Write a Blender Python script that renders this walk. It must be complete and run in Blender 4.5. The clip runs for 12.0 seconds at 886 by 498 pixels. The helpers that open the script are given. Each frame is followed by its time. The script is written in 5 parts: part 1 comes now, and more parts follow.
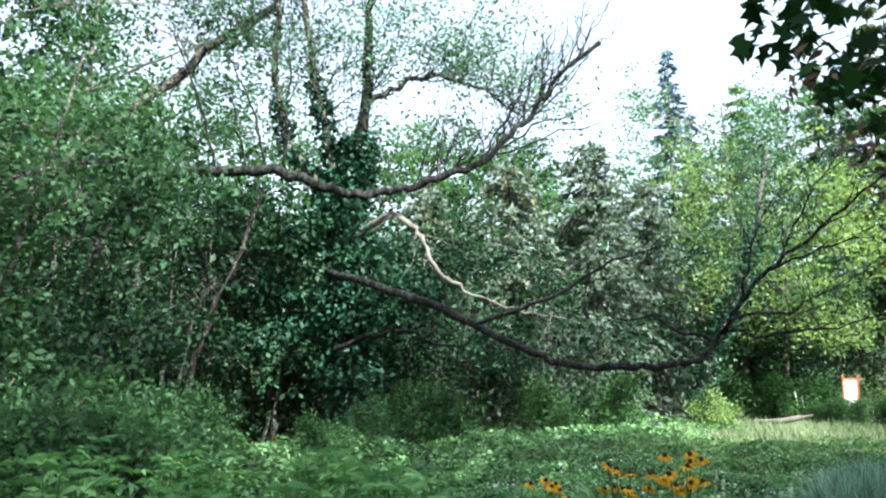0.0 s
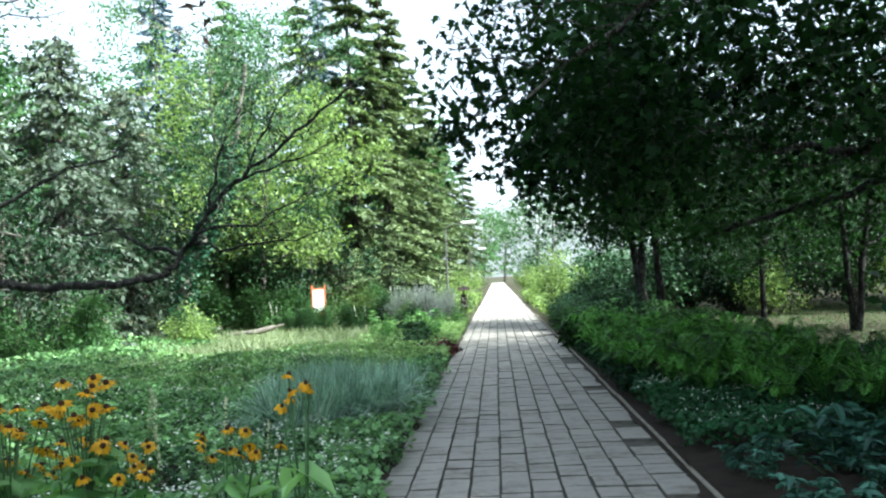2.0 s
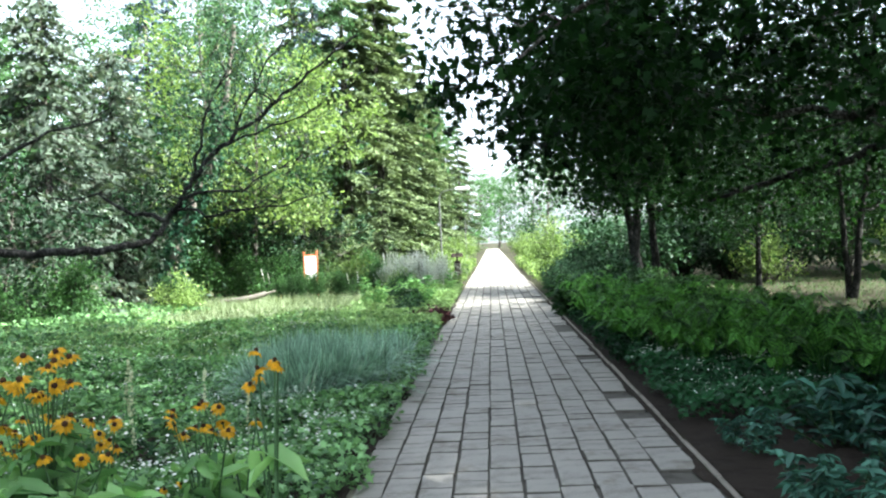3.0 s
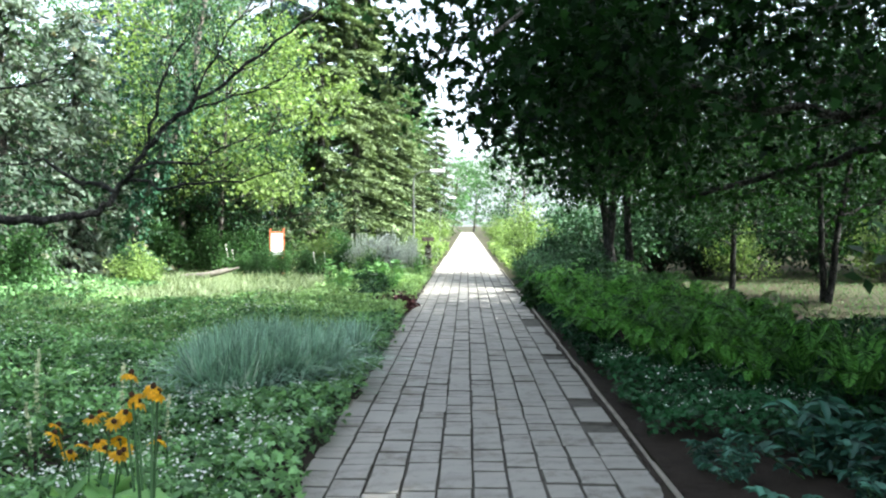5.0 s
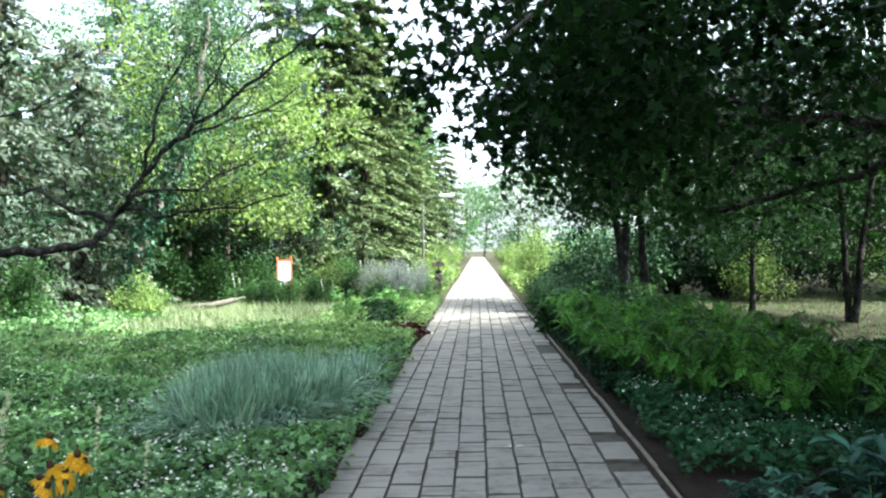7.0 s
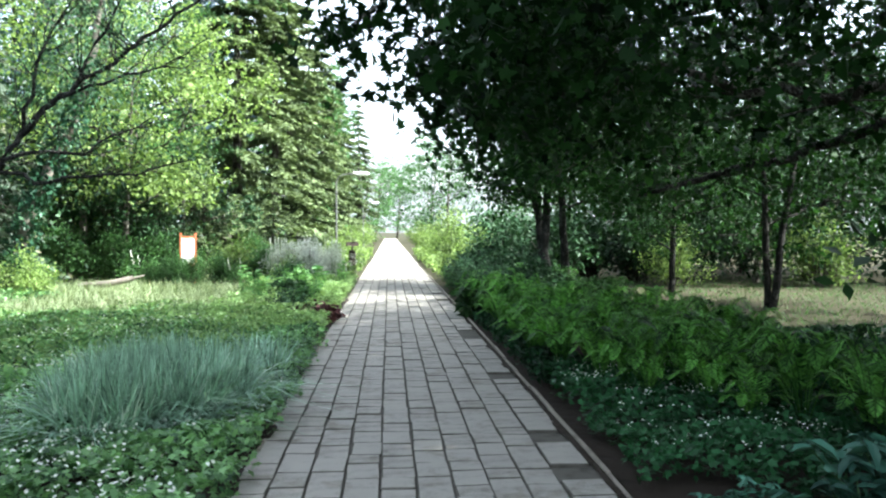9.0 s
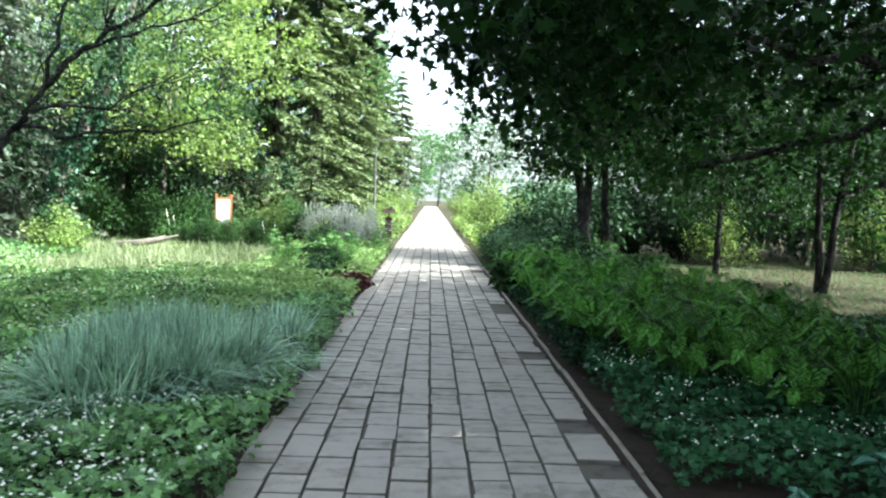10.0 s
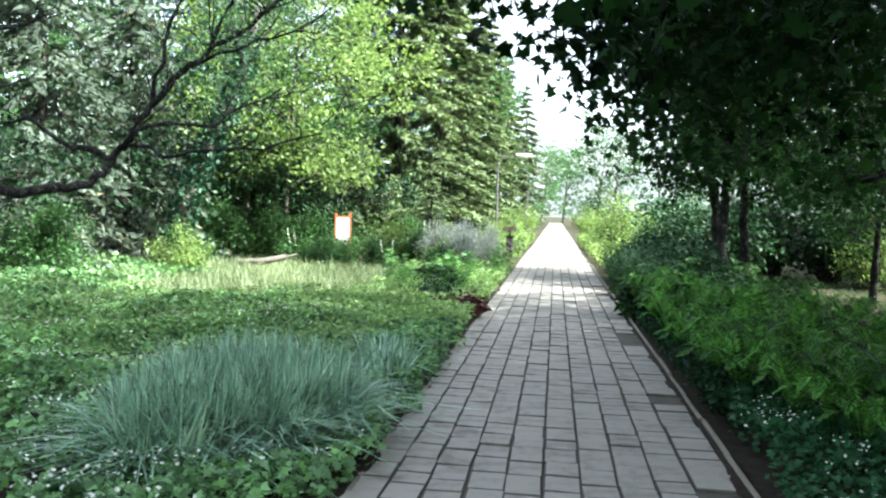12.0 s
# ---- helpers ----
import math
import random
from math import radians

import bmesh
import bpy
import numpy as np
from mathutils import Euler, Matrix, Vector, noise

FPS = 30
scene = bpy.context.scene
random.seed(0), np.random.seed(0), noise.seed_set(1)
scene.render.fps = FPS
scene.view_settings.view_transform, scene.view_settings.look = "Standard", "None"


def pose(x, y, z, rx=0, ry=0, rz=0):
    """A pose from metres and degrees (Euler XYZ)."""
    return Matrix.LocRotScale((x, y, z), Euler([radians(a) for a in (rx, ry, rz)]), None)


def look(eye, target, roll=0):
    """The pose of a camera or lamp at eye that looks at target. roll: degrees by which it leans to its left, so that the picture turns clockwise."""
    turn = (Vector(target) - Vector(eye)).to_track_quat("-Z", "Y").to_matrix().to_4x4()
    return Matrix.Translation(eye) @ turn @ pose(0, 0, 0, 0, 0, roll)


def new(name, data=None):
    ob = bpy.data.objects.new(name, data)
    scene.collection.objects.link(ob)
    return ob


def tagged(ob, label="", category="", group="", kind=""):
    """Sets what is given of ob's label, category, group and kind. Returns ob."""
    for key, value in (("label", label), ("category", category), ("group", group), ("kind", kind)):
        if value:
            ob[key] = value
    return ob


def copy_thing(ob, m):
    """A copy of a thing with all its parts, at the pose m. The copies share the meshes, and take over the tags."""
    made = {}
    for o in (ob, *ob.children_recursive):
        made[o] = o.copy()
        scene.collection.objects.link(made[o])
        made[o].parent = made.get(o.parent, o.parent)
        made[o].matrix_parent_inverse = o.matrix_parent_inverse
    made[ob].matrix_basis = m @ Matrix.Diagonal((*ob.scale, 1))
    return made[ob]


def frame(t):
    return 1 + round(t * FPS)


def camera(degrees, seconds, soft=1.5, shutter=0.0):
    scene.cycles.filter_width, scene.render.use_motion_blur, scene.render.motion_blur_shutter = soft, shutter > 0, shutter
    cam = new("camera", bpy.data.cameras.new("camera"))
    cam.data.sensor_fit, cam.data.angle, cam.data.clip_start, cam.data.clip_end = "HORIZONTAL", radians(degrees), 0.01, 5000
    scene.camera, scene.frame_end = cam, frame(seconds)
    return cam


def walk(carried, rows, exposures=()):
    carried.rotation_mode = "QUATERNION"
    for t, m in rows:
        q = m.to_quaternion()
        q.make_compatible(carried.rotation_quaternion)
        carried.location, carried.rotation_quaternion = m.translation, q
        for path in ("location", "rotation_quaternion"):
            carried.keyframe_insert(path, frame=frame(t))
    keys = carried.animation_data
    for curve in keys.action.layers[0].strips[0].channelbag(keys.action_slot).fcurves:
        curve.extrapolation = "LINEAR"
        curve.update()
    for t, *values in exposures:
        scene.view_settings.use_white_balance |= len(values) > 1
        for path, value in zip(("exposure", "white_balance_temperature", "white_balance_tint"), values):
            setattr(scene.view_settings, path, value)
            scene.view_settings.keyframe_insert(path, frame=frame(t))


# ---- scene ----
cam = camera(55.5, 12.0, soft=2.2)
PATH = [
    (0, (-0.436, 1.479, 1.618), (-1.624, 3.061, 1.906), -0.1),
    (0.5, (-0.418, 1.885, 1.57), (-1.503, 3.555, 1.749), -0.8),
    (1, (-0.215, 2.093, 1.488), (-1.143, 3.86, 1.618), 1.0),
    (1.5, (0.11, 1.884, 1.431), (-0.48, 3.789, 1.582), 3.8),
    (2, (-0.243, 2.213, 1.564), (-0.366, 4.208, 1.631), -2.7),
    (2.5, (-0.23, 2.348, 1.565), (-0.262, 4.346, 1.483), -2.9),
    (3, (-0.204, 2.475, 1.573), (-0.319, 4.472, 1.559), -2.6),
    (3.5, (-0.15, 2.686, 1.574), (-0.257, 4.682, 1.496), 1.4),
    (3.7, (-0.168, 2.705, 1.576), (-0.204, 4.701, 1.459), 1.2),
    (5.3, (-0.059, 3.224, 1.65), (-0.139, 5.222, 1.641), -0.6),
    (5.5, (-0.007, 3.293, 1.645), (-0.141, 5.289, 1.67), -0.4),
    (6, (0.071, 3.411, 1.652), (-0.153, 5.397, 1.588), -0.6),
    (6.5, (-0.004, 3.527, 1.649), (-0.167, 5.52, 1.628), -1.7),
    (6.7, (-0.09, 3.566, 1.637), (-0.198, 5.563, 1.635), -2.0),
    (8.3, (-0.12, 4.155, 1.597), (-0.182, 6.154, 1.605), 1.4),
    (8.5, (-0.152, 4.278, 1.584), (-0.144, 6.278, 1.618), 0.1),
    (9, (-0.231, 4.538, 1.567), (-0.103, 6.534, 1.523), 0.0),
    (9.5, (-0.188, 4.801, 1.563), (-0.148, 6.798, 1.457), 1.4),
    (10, (-0.11, 5.029, 1.57), (-0.076, 7.025, 1.451), 1.9),
    (10.5, (-0.126, 5.316, 1.572), (-0.042, 7.311, 1.473), 2.4),
    (11, (-0.151, 5.53, 1.579), (-0.097, 7.526, 1.466), 0.7),
    (11.5, (-0.055, 5.785, 1.59), (-0.193, 7.779, 1.507), 2.5),
    (12, (-0.042, 5.914, 1.611), (-0.304, 7.895, 1.522), 1.7),
]
walk(cam, [(t, look(eye, target, roll)) for t, eye, target, roll in PATH], [(0.0, 1.95, 5800, 5), (1.0, 1.85, 5750, 0), (2.0, 2.05, 5800, 1), (3.0, 2.38, 5980, 5), (12.0, 2.38, 5980, 5)])

# ---- world, sun, exposure ----
SUN_EL, SUN_AZ = 48.0, 106.0       # azimuth clockwise from the path's direction (+y)
sky_world = bpy.data.worlds.new("sky")
scene.world = sky_world
sky_world.use_nodes = True
wn = sky_world.node_tree.nodes
wn.clear()
w_out = wn.new("ShaderNodeOutputWorld")
w_bg = wn.new("ShaderNodeBackground")
w_hsv = wn.new("ShaderNodeHueSaturation")
w_sky = wn.new("ShaderNodeTexSky")
w_sky.sky_type, w_sky.sun_disc = "NISHITA", False
w_sky.sun_elevation, w_sky.sun_rotation = radians(SUN_EL), radians(SUN_AZ)
w_sky.air_density, w_sky.dust_density, w_sky.ozone_density = 1.0, 3.0, 1.0
w_hsv.inputs["Saturation"].default_value = 0.4
w_bg.inputs["Strength"].default_value = 0.13
sky_world.node_tree.links.new(w_sky.outputs[0], w_hsv.inputs["Color"])
sky_world.node_tree.links.new(w_hsv.outputs[0], w_bg.inputs["Color"])
sky_world.node_tree.links.new(w_bg.outputs[0], w_out.inputs[0])

sun_data = bpy.data.lights.new("sun", "SUN")
sun_data.energy, sun_data.angle, sun_data.color = 5.0, radians(0.6), (1.0, 0.95, 0.86)
sun = new("sun", sun_data)
to_sun = Vector((math.sin(radians(SUN_AZ)) * math.cos(radians(SUN_EL)), math.cos(radians(SUN_AZ)) * math.cos(radians(SUN_EL)), math.sin(radians(SUN_EL))))
sun.matrix_world = look(to_sun * 60, (0, 0, 0))

# ---- materials ----
def mat_base(name):
    m = bpy.data.materials.new(name)
    m.use_nodes = True
    n = m.node_tree.nodes
    return m, n, m.node_tree.links, n["Principled BSDF"]


def ramp(n, stops):
    r = n.new("ShaderNodeValToRGB")
    el = r.color_ramp.elements
    while len(el) < len(stops):
        el.new(0.5)
    for e, (p, c) in zip(el, stops):
        e.position, e.color = p, (*c, 1)
    return r


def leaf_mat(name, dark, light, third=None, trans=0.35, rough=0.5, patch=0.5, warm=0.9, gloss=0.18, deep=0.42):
    """Leaves: colour varies leaf by leaf and in larger patches, its dark end deepened as for shaded inner leaves; part
    of the light passes through.
    """
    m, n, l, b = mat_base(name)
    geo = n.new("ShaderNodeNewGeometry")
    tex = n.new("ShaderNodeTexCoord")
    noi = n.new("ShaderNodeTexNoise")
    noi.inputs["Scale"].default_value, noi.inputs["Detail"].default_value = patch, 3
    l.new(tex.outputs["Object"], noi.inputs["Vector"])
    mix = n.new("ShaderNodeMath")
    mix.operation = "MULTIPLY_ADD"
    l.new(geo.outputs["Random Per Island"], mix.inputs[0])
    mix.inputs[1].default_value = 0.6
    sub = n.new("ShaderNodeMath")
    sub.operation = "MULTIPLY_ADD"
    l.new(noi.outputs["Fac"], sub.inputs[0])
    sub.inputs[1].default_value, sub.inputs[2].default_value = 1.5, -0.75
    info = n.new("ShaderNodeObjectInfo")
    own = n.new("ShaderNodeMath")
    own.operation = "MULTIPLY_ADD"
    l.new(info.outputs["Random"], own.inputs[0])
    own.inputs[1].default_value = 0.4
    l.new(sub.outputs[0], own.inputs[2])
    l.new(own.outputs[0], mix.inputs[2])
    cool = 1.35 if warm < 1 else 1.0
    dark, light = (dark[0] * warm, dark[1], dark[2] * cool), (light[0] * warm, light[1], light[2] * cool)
    # deep darkens the low end, painting in the shade of inner leaves
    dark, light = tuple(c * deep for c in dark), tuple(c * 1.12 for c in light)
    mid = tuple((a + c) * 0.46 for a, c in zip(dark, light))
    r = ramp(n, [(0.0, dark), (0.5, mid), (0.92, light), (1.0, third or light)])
    l.new(mix.outputs[0], r.inputs[0])
    l.new(r.outputs[0], b.inputs["Base Color"])
    b.inputs["Roughness"].default_value = rough
    b.inputs["Specular IOR Level"].default_value = gloss
    tr = n.new("ShaderNodeBsdfTranslucent")
    gain = n.new("ShaderNodeMixRGB")
    gain.blend_type, gain.inputs[0].default_value = "MULTIPLY", 1.0
    gain.inputs[2].default_value = (1.1, 1.2, 0.7, 1)
    l.new(r.outputs[0], gain.inputs[1])
    l.new(gain.outputs[0], tr.inputs["Color"])
    mx = n.new("ShaderNodeMixShader")
    mx.inputs[0].default_value = trans
    l.new(b.outputs[0], mx.inputs[1])
    l.new(tr.outputs[0], mx.inputs[2])
    l.new(mx.outputs[0], n["Material Output"].inputs[0])
    return m


def rough_mat(name, a, b_, scale=6.0, fine=60.0, stretch=(1, 1, 1), rough=0.9, bump=0.4, per_piece=0.0, third=None, coord="Object", stains=False, grain=0.45, relief=0.02):
    """A rough surface: two scales of colour, grain in relief, and a shift from piece to piece."""
    m, n, l, b = mat_base(name)
    tex = n.new("ShaderNodeTexCoord")
    mp = n.new("ShaderNodeMapping")
    mp.inputs["Scale"].default_value = stretch
    l.new(tex.outputs[coord], mp.inputs["Vector"])
    big, small = n.new("ShaderNodeTexNoise"), n.new("ShaderNodeTexNoise")
    big.inputs["Scale"].default_value, big.inputs["Detail"].default_value = scale, 5
    small.inputs["Scale"].default_value, small.inputs["Detail"].default_value = fine, 4
    l.new(mp.outputs[0], big.inputs["Vector"])
    l.new(mp.outputs[0], small.inputs["Vector"])
    add = n.new("ShaderNodeMath")
    add.operation = "MULTIPLY_ADD"
    l.new(small.outputs["Fac"], add.inputs[0])
    add.inputs[1].default_value = grain
    l.new(big.outputs["Fac"], add.inputs[2])
    val = add.outputs[0]
    if per_piece:
        info = n.new("ShaderNodeObjectInfo")
        geo = n.new("ShaderNodeNewGeometry")
        s = n.new("ShaderNodeMath")
        s.operation = "ADD"
        l.new(info.outputs["Random"], s.inputs[0])
        l.new(geo.outputs["Random Per Island"], s.inputs[1])
        f = n.new("ShaderNodeMath")
        f.operation = "FRACT"
        l.new(s.outputs[0], f.inputs[0])
        p = n.new("ShaderNodeMath")
        p.operation = "MULTIPLY_ADD"
        l.new(f.outputs[0], p.inputs[0])
        p.inputs[1].default_value = per_piece
        l.new(val, p.inputs[2])
        q = n.new("ShaderNodeMath")
        q.operation = "SUBTRACT"
        l.new(p.outputs[0], q.inputs[0])
        q.inputs[1].default_value = per_piece / 2
        val = q.outputs[0]
    r = ramp(n, [(0.38, a), (0.72 + (grain - 0.45) * 0.5, b_), (1.0, third or b_)])
    l.new(val, r.inputs[0])
    col = r.outputs[0]
    if stains:
        place_node = n.new("ShaderNodeNewGeometry")
        st = n.new("ShaderNodeTexNoise")
        st.inputs["Scale"].default_value, st.inputs["Detail"].default_value, st.inputs["Roughness"].default_value = 2.6, 8, 0.72
        l.new(place_node.outputs["Position"], st.inputs["Vector"])
        sr = ramp(n, [(0.33, (0.6, 0.58, 0.54)), (0.47, (0.95, 0.95, 0.95)), (0.75, (1.06, 1.05, 1.03))])
        l.new(st.outputs["Fac"], sr.inputs[0])
        mu = n.new("ShaderNodeMixRGB")
        mu.blend_type, mu.inputs[0].default_value = "MULTIPLY", 1.0
        l.new(col, mu.inputs[1])
        l.new(sr.outputs[0], mu.inputs[2])
        col = mu.outputs[0]
    l.new(col, b.inputs["Base Color"])
    b.inputs["Roughness"].default_value = rough
    b.inputs["Specular IOR Level"].default_value = 0.12 if rough > 0.86 else 0.35
    bp = n.new("ShaderNodeBump")
    bp.inputs["Strength"].default_value, bp.inputs["Distance"].default_value = bump, relief
    l.new(add.outputs[0], bp.inputs["Height"])
    l.new(bp.outputs[0], b.inputs["Normal"])
    return m


M_SLAB = rough_mat("concrete_slab", (0.168, 0.157, 0.141), (0.352, 0.332, 0.298), 7.0, 110.0, rough=0.88, bump=0.6, per_piece=0.22, stains=True, grain=0.6)
M_JOINT = rough_mat("joint_dirt", (0.05, 0.047, 0.041), (0.115, 0.107, 0.09), 8.0, 70.0)
M_KERB = rough_mat("kerb_concrete", (0.12, 0.105, 0.085), (0.27, 0.24, 0.2), 5.0, 60.0, per_piece=0.2)
M_SOIL = rough_mat("soil", (0.011, 0.0085, 0.007), (0.036, 0.028, 0.022), 7.0, 50.0, bump=1.0)
M_GROUND = rough_mat("lawn_ground", (0.02, 0.027, 0.012), (0.042, 0.04, 0.022), 0.9, 22.0, bump=1.0, third=(0.055, 0.048, 0.03))
M_BARK = rough_mat("bark", (0.010, 0.0085, 0.007), (0.042, 0.036, 0.03), 9.0, 45.0, (1, 1, 0.45), bump=1.0, third=(0.20, 0.19, 0.165), grain=0.75, relief=0.06)
# bark colour lowered to stand in for shade on limbs and trunks
M_BARK_SHADED = rough_mat("shade_darkened_bark", (0.006, 0.006, 0.0055), (0.016, 0.0155, 0.0145), 9.0, 45.0, (1, 1, 0.45), bump=1.0, third=(0.05, 0.05, 0.045), grain=0.75, relief=0.05)
M_BARK_PALE = rough_mat("bark_pale", (0.06, 0.054, 0.045), (0.19, 0.172, 0.145), 6.0, 40.0, (1, 1, 0.3), bump=0.8)
M_BARK_SUN = rough_mat("bark_brown", (0.045, 0.03, 0.02), (0.16, 0.11, 0.075), 6.0, 40.0, (1, 1, 0.3), bump=1.0)
L_IVY = leaf_mat("ivy_leaves", (0.012, 0.035, 0.014), (0.045, 0.11, 0.045), trans=0.15, rough=0.35)
L_WILLOW = leaf_mat("grey_green_leaves", (0.035, 0.075, 0.035), (0.11, 0.19, 0.08))
# leaf green darkened to carry the deep shade under the trees
L_SHADE = leaf_mat("shade_darkened_leaves", (0.015, 0.04, 0.014), (0.05, 0.105, 0.034), trans=0.2)
L_LIME = leaf_mat("lime_leaves", (0.10, 0.15, 0.035), (0.29, 0.35, 0.09), trans=0.46, warm=0.86, deep=0.55)
L_GREEN = leaf_mat("green_leaves", (0.03, 0.075, 0.022), (0.10, 0.19, 0.05), trans=0.4)
L_FRESH = leaf_mat("fresh_leaves", (0.045, 0.10, 0.035), (0.13, 0.23, 0.075), trans=0.4)
# green set very low so the backlit crown's shade sits in the colour
L_MAPLE = leaf_mat("shade_darkened_maple_leaves", (0.006, 0.02, 0.005), (0.03, 0.072, 0.014), trans=0.32, gloss=0.06)
L_SPRUCE = leaf_mat("spruce_needles", (0.06, 0.095, 0.05), (0.20, 0.26, 0.13), trans=0.2, gloss=0.05, warm=1.0, deep=0.5)
L_BLUE = leaf_mat("blue_spruce_needles", (0.04, 0.065, 0.062), (0.12, 0.17, 0.16), trans=0.1)
L_YEW = leaf_mat("dull_needles", (0.06, 0.082, 0.045), (0.16, 0.19, 0.105), (0.20, 0.18, 0.11), trans=0.25, deep=0.6)
L_COVER = leaf_mat("groundcover_leaves", (0.07, 0.19, 0.05), (0.35, 0.56, 0.17), trans=0.32, patch=1.6, rough=0.4, gloss=0.25, deep=0.35)
# darker twin of the west cover: the east bed's shade is in the green
L_LOW_SHADE = leaf_mat("shade_darkened_creeping_leaves", (0.008, 0.032, 0.010), (0.04, 0.12, 0.034), trans=0.18, patch=1.2, rough=0.45, gloss=0.18)
# brighter yellow-green twin of the cover: sunlight is put into the colour
L_COVER_SUNLIT = leaf_mat("sun_brightened_groundcover_leaves", (0.14, 0.25, 0.06), (0.37, 0.50, 0.16), trans=0.38, patch=1.2, rough=0.45, gloss=0.22, warm=0.94, deep=0.6)
L_MEADOW = leaf_mat("meadow_blades", (0.15, 0.21, 0.065), (0.35, 0.39, 0.17), (0.45, 0.37, 0.21), patch=0.5, warm=0.94, deep=0.6)
L_BLADE = leaf_mat("blue_grass_blades", (0.08, 0.19, 0.13), (0.35, 0.55, 0.40), (0.58, 0.68, 0.58), trans=0.2, patch=4.0, warm=1.0, rough=0.42, gloss=0.3, deep=0.2)
L_BIG = leaf_mat("broad_leaves", (0.12, 0.28, 0.07), (0.40, 0.60, 0.18), trans=0.42, patch=1.5, rough=0.42, gloss=0.25, deep=0.65)
L_FERN = leaf_mat("fern_leaves", (0.016, 0.070, 0.016), (0.19, 0.42, 0.06), trans=0.38, patch=1.6, warm=0.9, deep=0.35)
L_HOSTA = leaf_mat("hosta_leaves", (0.03, 0.09, 0.05), (0.11, 0.25, 0.13), trans=0.2, patch=2.0, rough=0.4, gloss=0.3)
L_STEM = leaf_mat("stems", (0.05, 0.12, 0.03), (0.13, 0.22, 0.07), trans=0.1)
M_WHITE = leaf_mat("white_petals", (0.78, 0.80, 0.74), (0.74, 0.74, 0.70), trans=0.2, warm=1.0, deep=0.9)
M_PALE = leaf_mat("pale_florets", (0.8, 0.876, 0.533), (0.607, 0.625, 0.446), trans=0.3, warm=1.0)
M_HAZE = leaf_mat("silver_spikes", (0.60, 0.62, 0.64), (0.62, 0.63, 0.65), trans=0.3, warm=1.0, deep=0.85)
M_YELLOW = leaf_mat("yellow_petals", (0.92, 0.50, 0.019), (0.84, 0.46, 0.018), trans=0.3, warm=1.0)
M_CONE = rough_mat("flower_cone", (0.02, 0.011, 0.006), (0.06, 0.03, 0.015), 30.0, 200.0)
M_REDWOOD = rough_mat("painted_wood_red", (0.33, 0.07, 0.03), (0.55, 0.14, 0.06), 8.0, 60.0, (1, 1, 0.2), rough=0.6, bump=0.2)
M_BOARD = rough_mat("white_board", (0.72, 0.70, 0.67), (0.86, 0.85, 0.83), 3.0, 40.0, rough=0.5, bump=0.05)
M_DARKWOOD = rough_mat("dark_wood", (0.015, 0.012, 0.01), (0.04, 0.031, 0.025), 6.0, 50.0, (1, 1, 0.2))
M_LAMP = rough_mat("grey_painted_steel", (0.07, 0.073, 0.07), (0.12, 0.123, 0.12), 4.0, 60.0, rough=0.5, bump=0.1)
M_LANTERN = rough_mat("pale_lantern_shell", (0.62, 0.64, 0.64), (0.78, 0.79, 0.78), 5.0, 60.0, rough=0.4, bump=0.05)
M_STONE = rough_mat("pale_stone", (0.2, 0.19, 0.175), (0.42, 0.4, 0.36), 4.0, 40.0, bump=0.8)
M_LITTER = leaf_mat("dry_leaves", (0.075, 0.06, 0.04), (0.085, 0.07, 0.045), trans=0.1, warm=1.0)
# blue-grey haze of the distance is put into the hill colour
M_HILL_HAZE = rough_mat("haze_tinted_hill", (0.085, 0.10, 0.105), (0.135, 0.148, 0.15), 0.05, 0.4, bump=0.0)

# ---- mesh helpers ----
def raw_mesh(name, verts, faces):
    """A mesh from an array of points and an array of faces with one count of corners."""
    verts, faces = np.asarray(verts, np.float32), np.asarray(faces, np.int32)
    me = bpy.data.meshes.new(name)
    k = faces.shape[1]
    me.vertices.add(len(verts))
    me.vertices.foreach_set("co", verts.ravel())
    me.loops.add(faces.size)
    me.loops.foreach_set("vertex_index", faces.ravel())
    me.polygons.add(len(faces))
    me.polygons.foreach_set("loop_start", np.arange(0, faces.size, k, dtype=np.int32))
    me.update(calc_edges=True)
    return me


def part(name, me, material, parent=None, label=""):
    """Links a mesh, or a bmesh, as one object, under a thing where one is given."""
    if isinstance(me, bmesh.types.BMesh):
        bm, me = me, bpy.data.meshes.new(name)
        bm.to_mesh(me)
        bm.free()
    if material and not me.materials:
        me.materials.append(material)
    ob = new(name, me)
    ob.parent = parent
    return tagged(ob, label, kind="stuff" if name in ("twig", "floret") else "")


def thing(name, label, category, group="", kind="", at=None):
    ob = tagged(new(name), label, category, group, kind)
    if at:
        ob.matrix_basis = at
    return ob


def box_bm(sx, sy, sz, bevel=0.0, at=(0, 0, 0), bm=None):
    bm2 = bmesh.new()
    bmesh.ops.create_cube(bm2, size=1, matrix=Matrix.Translation(at) @ Matrix.Diagonal((sx, sy, sz, 1)))
    if bevel:
        bmesh.ops.bevel(bm2, geom=bm2.edges[:], offset=bevel, segments=1, affect="EDGES")
    if bm is None:
        return bm2
    tmp = bpy.data.meshes.new("tmp")
    bm2.to_mesh(tmp)
    bm.from_mesh(tmp)
    bpy.data.meshes.remove(tmp)
    bm2.free()
    return bm


def unit(a):
    return a / np.maximum(np.linalg.norm(a, axis=-1, keepdims=True), 1e-9)


